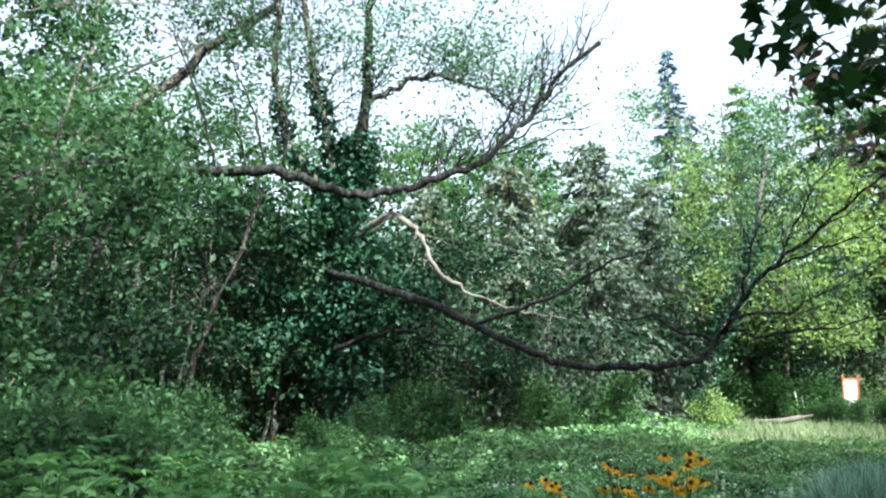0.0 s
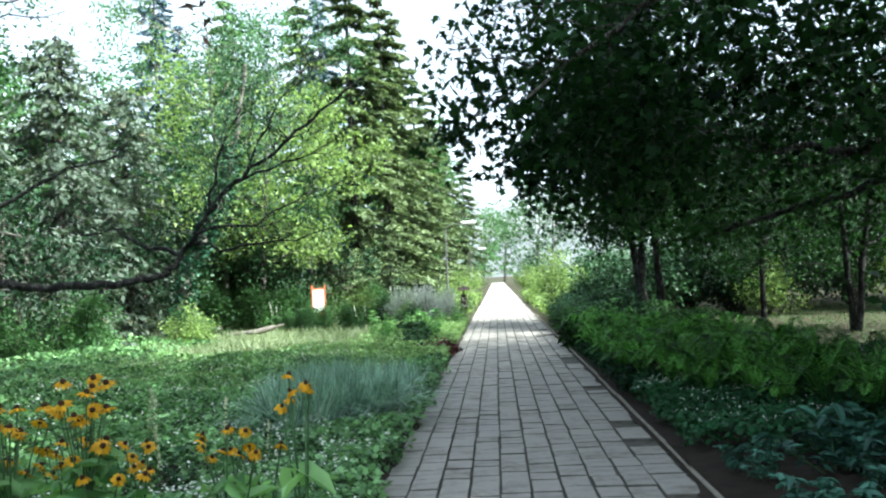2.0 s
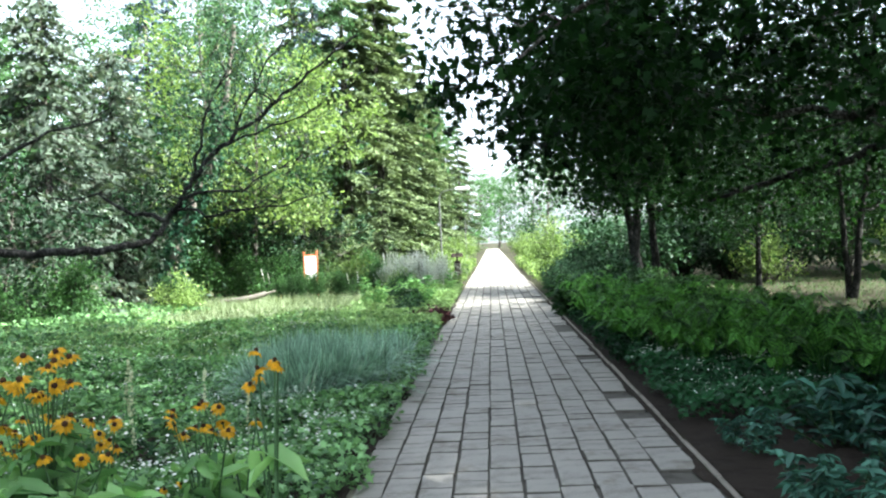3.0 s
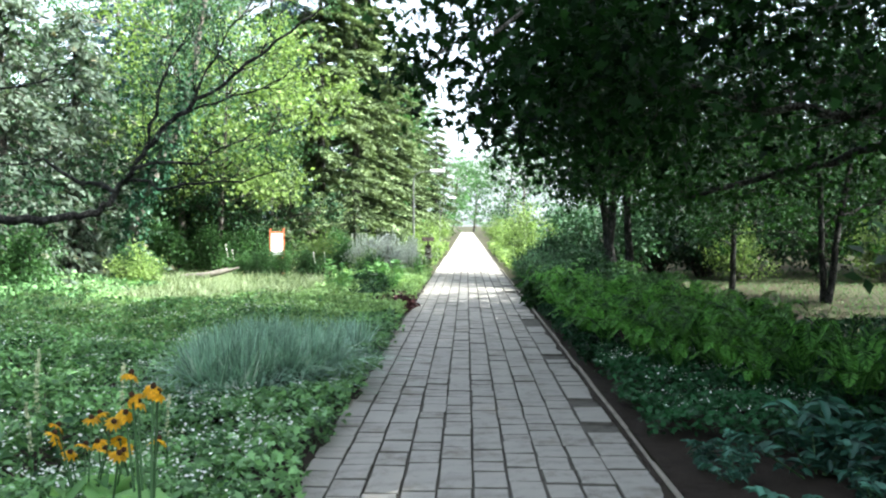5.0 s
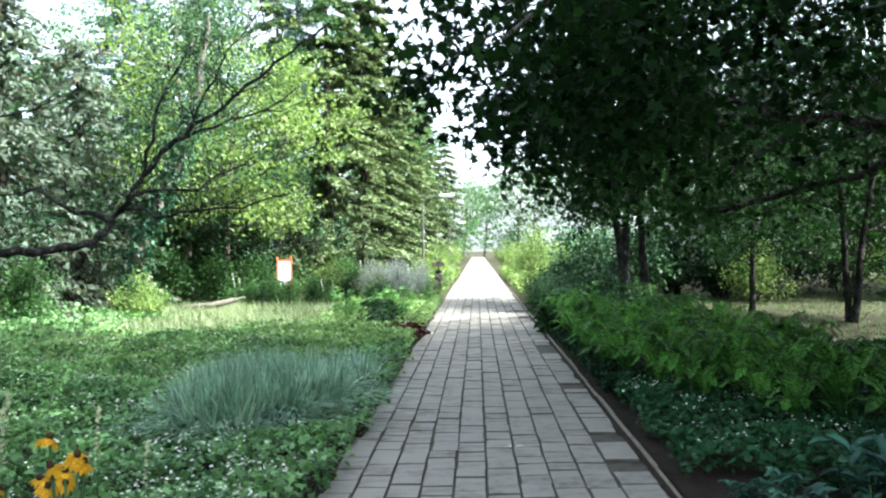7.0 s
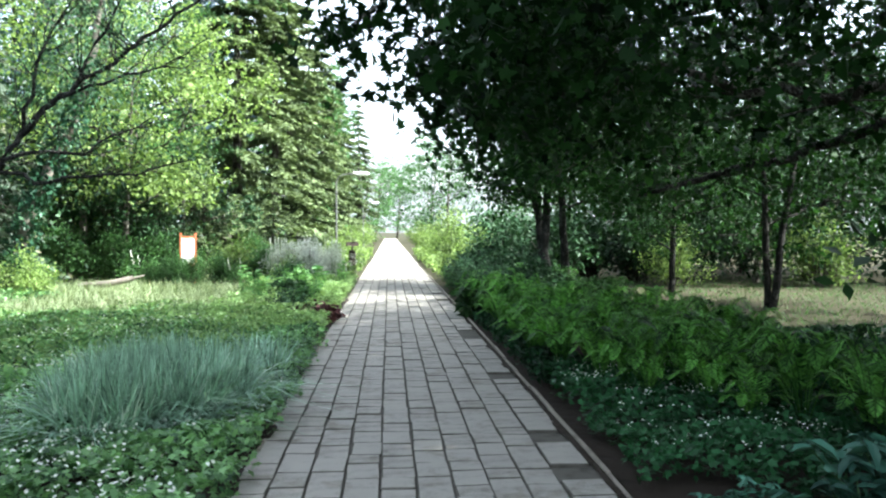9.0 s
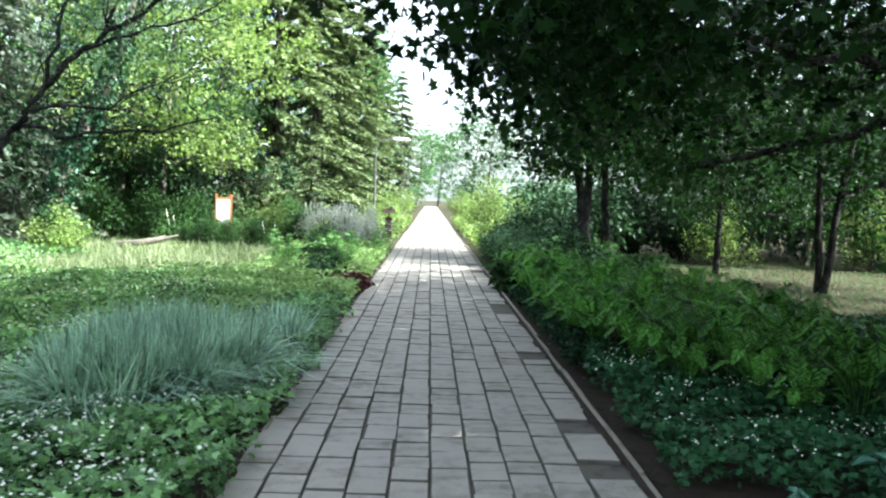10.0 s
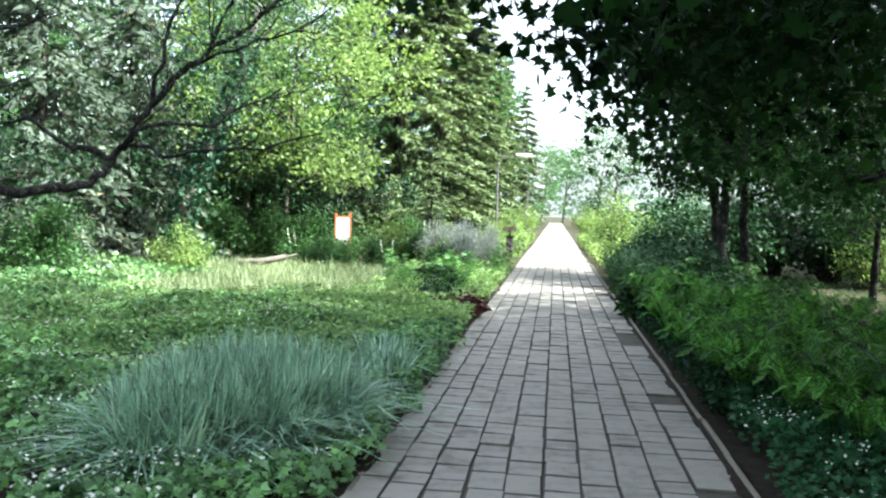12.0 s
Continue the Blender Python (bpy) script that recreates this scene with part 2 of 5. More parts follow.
RHOMB = np.array([(-0.5, 0, 0), (0.0, 0.5, 0.06), (0.5, 0, -0.08), (0.0, -0.5, 0.06)])
OVAL = np.array([(-0.5, 0, 0), (-0.2, 0.42, 0.05), (0.2, 0.36, 0.03), (0.5, 0, -0.12), (0.2, -0.36, 0.03), (-0.2, -0.42, 0.05)])
FOLD = np.array([(-0.5, 0, 0), (-0.22, 0.4, 0.13), (0.2, 0.32, 0.1), (0.55, 0, -0.14), (0.2, -0.32, 0.1), (-0.22, -0.4, 0.13)])
LOBED = np.array([(-0.42, 0.0, 0), (-0.34, 0.34, 0.03), (-0.08, 0.2, 0.0), (0.06, 0.52, -0.05), (0.16, 0.18, 0), (0.55, 0.0, -0.1),
                  (0.16, -0.18, 0), (0.06, -0.52, -0.05), (-0.08, -0.2, 0.0), (-0.34, -0.34, 0.03)])


def leaves(rng, centres, size, width=0.5, up=0.6, droop=0.2, shape=RHOMB, along=None, vary=0.35):
    """Points and faces of single leaves at the centres; up: how far they face the sky; droop: how far the tips hang."""
    n = len(centres)
    nor = unit(rng.normal(size=(n, 3)) * (1 - up * 0.5) + np.array((0, 0, up * 1.4)))
    u = rng.normal(size=(n, 3)) if along is None else along + rng.normal(size=(n, 3)) * 0.25
    u[:, 2] -= droop * 1.5
    u = unit(u - (u * nor).sum(1, keepdims=True) * nor * 0.85)
    v = unit(np.cross(nor, u))
    w = np.cross(u, v)
    s = size * (1 + rng.uniform(-vary, vary, n))[:, None, None]
    t = shape[None]
    p = centres[:, None] + s * (t[..., :1] * u[:, None] + t[..., 1:2] * width * v[:, None] + t[..., 2:] * w[:, None])
    k = len(shape)
    if shape is FOLD:
        first = np.arange(n)[:, None] * 6
        return p.reshape(-1, 3), np.concatenate([first + np.array([[0, 1, 2, 3]]), first + np.array([[0, 3, 4, 5]])])
    return p.reshape(-1, 3), np.arange(n * k).reshape(n, k)


def tube(pts, radii, sides=7):
    """Points and quads of a tapered tube along a line of points."""
    pts = np.asarray(pts, float)
    radii = np.asarray(radii, float)
    d = unit(np.gradient(pts, axis=0))
    ref = np.where(np.abs(d[:, 2:]) > 0.9, np.array([[1.0, 0, 0]]), np.array([[0, 0, 1.0]]))
    a = unit(np.cross(d, ref))
    b = np.cross(d, a)
    ang = np.arange(sides) * 2 * np.pi / sides
    ring = pts[:, None] + radii[:, None, None] * (np.cos(ang)[None, :, None] * a[:, None] + np.sin(ang)[None, :, None] * b[:, None])
    i, j = np.meshgrid(np.arange(len(pts) - 1), np.arange(sides), indexing="ij")
    j2 = (j + 1) % sides
    f = np.stack([i * sides + j, i * sides + j2, (i + 1) * sides + j2, (i + 1) * sides + j], -1).reshape(-1, 4)
    return ring.reshape(-1, 3), f


def merge(parts):
    vs, fs, n = [], [], 0
    for v, f in parts:
        vs.append(v)
        fs.append(f + n)
        n += len(v)
    return np.concatenate(vs), np.concatenate(fs)


def bend(ctrl, steps=6, wob=0.0, rng=None):
    """A smooth line through a few control points."""
    c = np.asarray(ctrl, float)
    c = np.vstack([2 * c[0] - c[1], c, 2 * c[-1] - c[-2]])
    out = []
    for i in range(1, len(c) - 2):
        for s in np.arange(steps) / steps:
            out.append(0.5 * (2 * c[i] + (c[i + 1] - c[i - 1]) * s + (2 * c[i - 1] - 5 * c[i] + 4 * c[i + 1] - c[i + 2]) * s * s + (3 * c[i] - c[i - 1] - 3 * c[i + 1] + c[i + 2]) * s ** 3))
    out.append(c[-2])
    out = np.array(out)
    if wob:
        out[1:-1] += rng.normal(size=(len(out) - 2, 3)) * wob
    return out


def limb(ctrl, r0, r1, rng, wob=0.03, sides=7, steps=6):
    line = bend(ctrl, steps, wob, rng)
    return line, tube(line, np.linspace(r0, r1, len(line)) * (1 + rng.uniform(-0.08, 0.08, len(line))), sides)


def twigs(rng, line, n, length, r, rise=0.5, start=0.3, sub=2):
    """Thin bent twigs off a limb; gives their tubes and tips."""
    tubes, tips = [], []
    for _ in range(n):
        k = int(rng.uniform(start, 1.0) * (len(line) - 1))
        p = line[k]
        d = unit(rng.normal(size=3) * np.array((1, 1, 0.5)) + np.array((0, 0, rise)) + unit(line[min(k + 1, len(line) - 1)] - line[k - 1]) * 0.8)
        ln = length * rng.uniform(0.5, 1.2)
        q = bend([p, p + d * ln * 0.5, p + d * ln + np.array((0, 0, 0.15 * ln * np.sign(rise)))], 3, ln * 0.03, rng)
        tubes.append(tube(q, np.linspace(r, r * 0.25, len(q)), 4))
        tips.append(q[-1])
        for _ in range(sub):
            k2 = rng.integers(2, len(q))
            d2 = unit(d + rng.normal(size=3) * 0.6)
            q2 = bend([q[k2], q[k2] + d2 * ln * 0.2, q[k2] + d2 * ln * 0.45], 2, ln * 0.02, rng)
            tubes.append(tube(q2, np.linspace(r * 0.5, r * 0.15, len(q2)), 3))
            tips.append(q2[-1])
    return tubes, np.array(tips)


# ---- kinds of trees ----
def broadleaf(name, label, seed, height, spread, leaf, size, n_leaf, bark=M_BARK, trunk_r=0.18, crown_low=0.35, stems=1, category="tree", group="", clump=0.55, up=0.5):
    """A broad-leaved tree: trunk, limbs, and a crown of single leaves in clumps about the limbs' ends."""
    rng = np.random.default_rng(seed)
    t = thing(name, label, category, group)
    tb, tips = [], []
    for s in range(stems):
        lean = rng.normal(size=2) * (0.06 if stems == 1 else 0.16) * height
        off = rng.normal(size=2) * (0 if stems == 1 else 0.25)
        top = np.array((lean[0] + off[0], lean[1] + off[1], height * 0.9))
        base = np.array((off[0], off[1], -0.1))
        line, tt = limb([base, base * 0.6 + top * 0.4 + rng.normal(size=3) * 0.02 * height, top], trunk_r, trunk_r * 0.15, rng, 0.02, 8)
        tb.append(tt)
        nl = max(5, int(14 / stems))
        for i in range(nl):
            f = crown_low + (1 - crown_low) * (i + rng.uniform(0, 0.8)) / nl
            p = line[int(f * (len(line) - 1))]
            a = i * 2.4 + rng.uniform(0, 1)
            reach = spread * (0.55 + 0.55 * math.sin(math.pi * min(1, 0.25 + 0.75 * (1 - f) / (1 - crown_low)))) * rng.uniform(0.7, 1.1)
            d = np.array((math.cos(a), math.sin(a), rng.uniform(0.1, 0.7)))
            l2, t2 = limb([p, p + d * reach * 0.5, p + d * reach + np.array((0, 0, -0.1 * reach))], trunk_r * 0.4 * (1.1 - f * 0.6), 0.012, rng, 0.03, 5, 4)
            tb.append(t2)
            tw, tp = twigs(rng, l2, 5, reach * 0.45, 0.018, 0.4, 0.35, 1)
            tb += tw
            tips += [l2[-1], *tp]
    tips = np.array(tips)
    subs = np.repeat(tips, 4, 0) + rng.normal(size=(len(tips) * 4, 3)) * np.array((1, 1, 0.8)) * clump * spread * 0.22
    idx = (rng.uniform(0, 1, n_leaf) ** 1.3 * len(subs)).astype(int)
    order = rng.permutation(len(subs))
    cen = subs[order[idx]] + rng.normal(size=(n_leaf, 3)) * np.array((0.25, 0.25, 0.12)) * (0.6 + spread * 0.12)
    cen[:, 2] = np.maximum(cen[:, 2], 0.15)
    part("trunk", raw_mesh("trunk", *merge(tb)), bark, t)
    part("crown", raw_mesh("crown", *leaves(rng, cen, size, 0.55, up, 0.3, vary=0.5)), leaf, t)
    return t


def conifer(name, label, seed, height, radius, leaf, bark=M_BARK, whorl=0.42, per=7, spray=0.34, bare=0.05, droop=0.35, n_sp=22, group="", power=0.85, flat=0.15, hang=0.5, loose=0.14, even=0.35):
    """A conifer: straight trunk, whorls of drooping boughs, flat sprays of needles along them."""
    rng = np.random.default_rng(seed)
    t = thing(name, label, "conifer", group)
    tb = [tube(bend([(0, 0, -0.1), (0.05, 0, height * 0.5), (0, 0.03, height)], 6), np.linspace(0.012 * height + 0.05, 0.01, 13), 8)]
    cen, alo = [], []
    z = height * bare + 0.3
    while z < height - 0.15:
        rr = radius * (1 - z / height) ** power + 0.12
        for i in range(per):
            a = rng.uniform(0, 2 * np.pi)
            ln = rr * rng.uniform(0.65, 1.12)
            h = np.array((math.cos(a), math.sin(a), 0))
            z0 = z + rng.uniform(-loose, loose)
            sag = droop * ln * rng.uniform(0.85 - even, 0.85 + even)
            q = bend([np.array((0, 0, z0)), h * ln * 0.5 + np.array((0, 0, z0 - sag * 0.35)), h * ln + np.array((0, 0, z0 - sag * 0.8))], 3)
            if ln > 0.6:
                tb.append(tube(q, np.linspace(0.022, 0.005, len(q)), 3))
            m = max(4, int(n_sp * ln / radius) + 3)
            f = rng.uniform(0.0, 1.0, m) ** 0.85 * (len(q) - 1)
            k = np.minimum(f.astype(int), len(q) - 2)
            pos = q[k] + (q[k + 1] - q[k]) * (f - k)[:, None]
            side = np.array((-h[1], h[0], 0))
            s = rng.choice((-1.0, 1.0), m)[:, None] * rng.uniform(0.1, 1.0, (m, 1))
            dirn = unit(h * 0.7 + side * s + np.array((0, 0, -1.0)) * rng.uniform(0.05, hang, (m, 1)))
            cen.append(pos + dirn * spray * rng.uniform(0.3, 1.1, (m, 1)) * (0.5 + 0.12 * ln) + rng.normal(size=(m, 3)) * np.array((0.05, 0.05, 0.03)))
            alo.append(dirn)
        z += whorl * rng.uniform(0.8, 1.2) * (0.6 + 0.4 * (1 - z / height))
    cen, alo = np.concatenate(cen), np.concatenate(alo)
    part("trunk", raw_mesh("trunk", *merge(tb)), bark, t)
    part("crown", raw_mesh("crown", *leaves(rng, cen, spray, 0.36, flat, 0.12, RHOMB, alo)), leaf, t)
    return t


def bush(name, label, seed, height, spread, leaf, size, n_leaf, group="", category="bush", up=0.6, shape=RHOMB, width=0.55, lumps=22):
    """A bush down to the ground: bent stems and leaves in lumps over them."""
    rng = np.random.default_rng(seed)
    t = thing(name, label, category, group)
    tb, tips = [], []
    for i in range(lumps):
        a, r = rng.uniform(0, 2 * np.pi), spread * rng.uniform(0.1, 0.85)
        top = np.array((math.cos(a) * r, math.sin(a) * r, height * rng.uniform(0.35, 0.95) * (1.1 - 0.5 * r / spread)))
        l2, t2 = limb([(top[0] * 0.15, top[1] * 0.15, -0.05), top * np.array((0.5, 0.5, 0.55)), top], 0.02 + 0.01 * height, 0.006, rng, 0.02, 4, 3)
        tb.append(t2)
        tips += [top, l2[len(l2) // 2] + (0, 0, 0.05 * height)]
    tips = np.array(tips)
    cen = tips[rng.integers(0, len(tips), n_leaf)] + rng.normal(size=(n_leaf, 3)) * np.array((0.16 * spread, 0.16 * spread, 0.12 * height))
    cen[:, 2] = np.abs(cen[:, 2])
    part("stem", raw_mesh("stem", *merge(tb)), M_BARK, t)
    part("foliage", raw_mesh("foliage", *leaves(rng, cen, size, width, up, 0.3, shape)), leaf, t)
    return t


def place(ob, spots):
    """The first spot takes the thing itself, the others copies: x, y, turn, scale."""
    for i, (x, y, turn, s) in enumerate(spots):
        m = pose(x, y, 0, 0, 0, turn) @ Matrix.Scale(s, 4)
        if i == 0:
            ob.matrix_basis = m
        else:
            copy_thing(ob, pose(x, y, 0, 0, 0, turn)).scale = (s, s, s)

# ---- ground, path, kerbs ----
def sheet(name, x0, x1, y0, y1, z, material, step=None):
    bm = bmesh.new()
    nx, ny = (1, 1) if step is None else (max(1, int((x1 - x0) / step)), max(1, int((y1 - y0) / step)))
    grid = [[bm.verts.new((x0 + (x1 - x0) * i / nx, y0 + (y1 - y0) * j / ny, z if step is None else z + 0.03 * noise.noise((x0 + (x1 - x0) * i / nx, y0 + (y1 - y0) * j / ny, 0)))) for j in range(ny + 1)] for i in range(nx + 1)]
    for i in range(nx):
        for j in range(ny):
            bm.faces.new((grid[i][j], grid[i + 1][j], grid[i + 1][j + 1], grid[i][j + 1]))
    return part(name, bm, material)


tagged(sheet("ground", -900, 900, -900, 900, -0.06, M_GROUND), "park ground of short patchy grass", "ground", kind="structure")
tagged(sheet("soil_bed_west", -12, -1.16, -6, 24, -0.035, M_SOIL, 0.3), "dark soil of the planted bed beside the path", "soil", kind="structure")
tagged(sheet("soil_bed_east", 1.24, 6.0, -6, 22, -0.035, M_SOIL, 0.2), "dark bare soil of the bed along the path", "soil", kind="structure")
path_bed = tagged(sheet("pavement", -1.16, 1.20, -10, 170, -0.022, M_JOINT), "walkway of grey concrete slabs with dark joints", "pavement", kind="structure")

def dirt_strip(name, label, side, inner, outer, y0, y1):
    """Loose dirt between slabs and kerb, with a ragged inner edge that thins out over the slabs."""
    bm = bmesh.new()
    rows = []
    for j in range(int((y1 - y0) / 0.05) + 1):
        y = y0 + j * 0.05
        w = inner - 0.12 * max(0.0, noise.noise((y * 1.3, 3.0, side))) - 0.03 * noise.noise((y * 7.0, 1.0, side))
        rows.append([bm.verts.new((side * (w + (outer - w) * k / 3), y, (-0.004, 0.006, 0.010, 0.006)[k] + 0.006 * noise.noise((y * 9.0, k * 2.0, 5.0)))) for k in range(4)])
    for a, b in zip(rows, rows[1:]):
        for k in range(3):
            q = (a[k], a[k + 1], b[k + 1], b[k])
            bm.faces.new(q if side > 0 else q[::-1])
    return tagged(part(name, bm, M_SOIL), label, "soil", kind="structure")


dirt_strip("dirt_east", "dark dirt washed over the slabs along the kerb", 1, 1.12, 1.158, 3.0, 24.0)
dirt_strip("dirt_west", "thin dark dirt along the planted edge of the path", -1, 1.16, 1.24, 3.0, 24.0)
rng = np.random.default_rng(15)
n = 16000
lx, ly = rng.uniform(3.6, 16, n), rng.uniform(13, 30, n)
tagged(part("leaf_litter", raw_mesh("leaf_litter", *leaves(rng, np.stack([lx, ly, rng.uniform(-0.055, -0.045, n)], 1), 0.06, 0.6, 1.8, 0.0)), M_LITTER), "dry brown leaf litter on the shaded lawn", "leaf litter", kind="stuff")

# ---- kinds of plants ----
def blades(rng, roots, height, width, lean=0.35, curl=0.5):
    """Tapered grass blades of three pieces each, bent over at the tip."""
    n = len(roots)
    a = rng.uniform(0, 2 * np.pi, n)
    h = np.stack([np.cos(a), np.sin(a), np.zeros(n)], 1)
    side = np.stack([-np.sin(a), np.cos(a), np.zeros(n)], 1)
    ht = height * rng.uniform(0.6, 1.15, n)[:, None]
    ln = rng.uniform(0.1, 1.0, n)[:, None] * lean
    cu = rng.uniform(0.0, 1.0, n)[:, None] ** 2 * curl
    w = width * rng.uniform(0.7, 1.3, n)[:, None]
    rows = []
    for s in (0.0, 0.4, 0.75, 1.0):
        p = roots + h * ht * (ln * s + cu * s ** 3) + np.array((0, 0, 1.0)) * ht * (s - cu * 0.55 * s ** 3)
        ww = w * (1 - s ** 2 * 0.92)
        rows += [p - side * ww, p + side * ww]
    v = np.stack(rows, 1).reshape(-1, 3)
    b = np.arange(n)[:, None] * 8
    f = np.concatenate([b + np.array([[0, 1, 3, 2]]), b + np.array([[2, 3, 5, 4]]), b + np.array([[4, 5, 7, 6]])])
    return v, f


def hill(x, y, s):
    return np.sin(x * s + 1.3 * np.sin(y * s * 0.7)) * np.cos(y * s * 1.1 + 0.8 * np.sin(x * s * 0.6))


def cover(name, label, seed, x0, x1, y0, y1, n, size, h0, h1, leaf, shape=RHOMB, width=0.7, scale=1.7, keep=None, up=0.8):
    """A low cover of leaves over a stretch of bed, in mounds."""
    rng = np.random.default_rng(seed)
    x, y = rng.uniform(x0, x1, n), rng.uniform(y0, y1, n)
    if keep is not None:
        k = keep(x, y)
        x, y = x[k], y[k]
    top = h0 + (h1 - h0) * (0.5 + 0.35 * hill(x, y, scale) + 0.15 * hill(x + 3, y, scale * 3.1))
    z = top * (1 - rng.uniform(0, 1, len(x)) ** 2 * 0.9)
    me = raw_mesh(name, *leaves(rng, np.stack([x, y, z], 1), size, width, up, 0.15, shape))
    return tagged(part(name, me, leaf), label, "groundcover", kind="stuff")


def dots(name, label, seed, x0, x1, y0, y1, n, size, h0, h1, material, keep=None, scale=1.7):
    """Small flowers in loose groups above a cover."""
    rng = np.random.default_rng(seed)
    g = max(1, n // 6)
    cx, cy = rng.uniform(x0, x1, g), rng.uniform(y0, y1, g)
    i = rng.integers(0, g, n)
    x, y = cx[i] + rng.normal(size=n) * 0.11, cy[i] + rng.normal(size=n) * 0.11
    if keep is not None:
        k = keep(x, y)
        x, y = x[k], y[k]
    top = h0 + (h1 - h0) * (0.5 + 0.35 * hill(x, y, scale) + 0.15 * hill(x + 3, y, scale * 3.1))
    z = top + rng.uniform(0.0, 0.05, len(x))
    me = raw_mesh(name, *leaves(rng, np.stack([x, y, z], 1), size, 0.9, 1.0, 0.0, OVAL))
    return tagged(part(name, me, material), label, "flowers", kind="stuff")


def fern(seed):
    """One fern: arching fronds with rows of tapering leaflets."""
    rng = np.random.default_rng(seed)
    t = thing("fern", "lush green fern with arching fronds in the bed", "fern", "ferns beside the path")
    for i in range(15):
        a = i * 2 * np.pi / 15 * 1.9 + rng.uniform(-0.3, 0.3)
        h = np.array((math.cos(a), math.sin(a), 0))
        ln, ht = rng.uniform(0.28, 0.55), rng.uniform(0.5, 0.95)
        q = bend([(0, 0, 0), h * ln * 0.35 + np.array((0, 0, ht * 0.75)), h * ln * 0.75 + np.array((0, 0, ht)), h * ln * 1.15 + np.array((0, 0, ht * 0.82))], 10)
        side = np.array((-h[1], h[0], 0))
        k = np.arange(7, len(q))
        f = (k - 7) / (len(q) - 8)
        wid = 0.125 * np.sin(np.pi * np.clip(0.18 + 0.8 * f, 0, 1)) + 0.012
        vs, fs = [], []
        for s in (-1, 1):
            tang = unit(np.gradient(q, axis=0))[k]
            d = unit(side * s + tang * 0.75 + np.array((0, 0, -0.12)) + rng.normal(size=tang.shape) * 0.07)
            base = q[k]
            mid = base + d * wid[:, None] * 0.45
            tip = base + d * wid[:, None]
            lw = tang * 0.016
            v = np.stack([base, mid + lw, tip, mid - lw], 1).reshape(-1, 3)
            vs.append((v, np.arange(len(v)).reshape(-1, 4)))
        vs.append(tube(q, np.linspace(0.006, 0.002, len(q)), 3))
        part("frond", raw_mesh("frond", *merge(vs)), L_FERN, t)
    return t


def coneflower(seed, heads, height, r=0.042, lowest=0.74, spread=0.1):
    """A tall yellow coneflower: branching stem, broad leaves, heads of drooping petals about a dark cone."""
    rng = np.random.default_rng(seed)
    t = thing("yellow_coneflower", "tall yellow coneflower with dark centres and broad leaves", "flower", "yellow coneflowers")
    tb, cen, alo = [], [], []
    for i in range(heads):
        top = np.array((rng.normal() * spread, rng.normal() * spread, height * rng.uniform(lowest, 1.0) ** 0.8))
        q = bend([(0, 0, 0), (top[0] * 0.2, top[1] * 0.2, height * 0.45), top], 5)
        tb.append(tube(q, np.linspace(0.007, 0.004, len(q)), 4))
        for k in (3, 5, 7):
            d = unit(rng.normal(size=3) * np.array((1, 1, 0.2)))
            cen.append(q[k] + d * 0.07)
            alo.append(d)
        head = part("flower_head", raw_mesh("petals", *petals(rng, 12, r)), M_YELLOW, t)
        head.location, head.rotation_euler = top, (0.35 + rng.normal() * 0.35, rng.normal() * 0.35, 0)
        bm = bmesh.new()
        bmesh.ops.create_uvsphere(bm, u_segments=8, v_segments=5, radius=r * 0.3, matrix=Matrix.Diagonal((1, 1, 1.1, 1)) @ Matrix.Translation((0, 0, 0.006)))
        part("cone", bm, M_CONE, head, "dark brown cone")
    for s in tb:
        part("stem", raw_mesh("stem", *s), L_STEM, t)
    part("foliage", raw_mesh("foliage", *leaves(rng, np.array(cen), 0.19, 0.5, 0.6, 0.2, FOLD, np.array(alo))), L_BIG, t)
    return t


def petals(rng, n=12, r=0.043):
    a = np.arange(n) * 2 * np.pi / n + rng.uniform(-0.1, 0.1, n)
    h = np.stack([np.cos(a), np.sin(a), np.zeros(n)], 1)
    side = np.stack([-np.sin(a), np.cos(a), np.zeros(n)], 1)
    dz = np.array((0, 0, 1.0))
    v = np.stack([h * 0.008, h * r * 0.6 + side * 0.011 - dz * 0.006, h * r - dz * rng.uniform(0.012, 0.034, (n, 1)), h * r * 0.6 - side * 0.011 - dz * 0.006], 1)
    return v.reshape(-1, 3), np.arange(n * 4).reshape(n, 4)


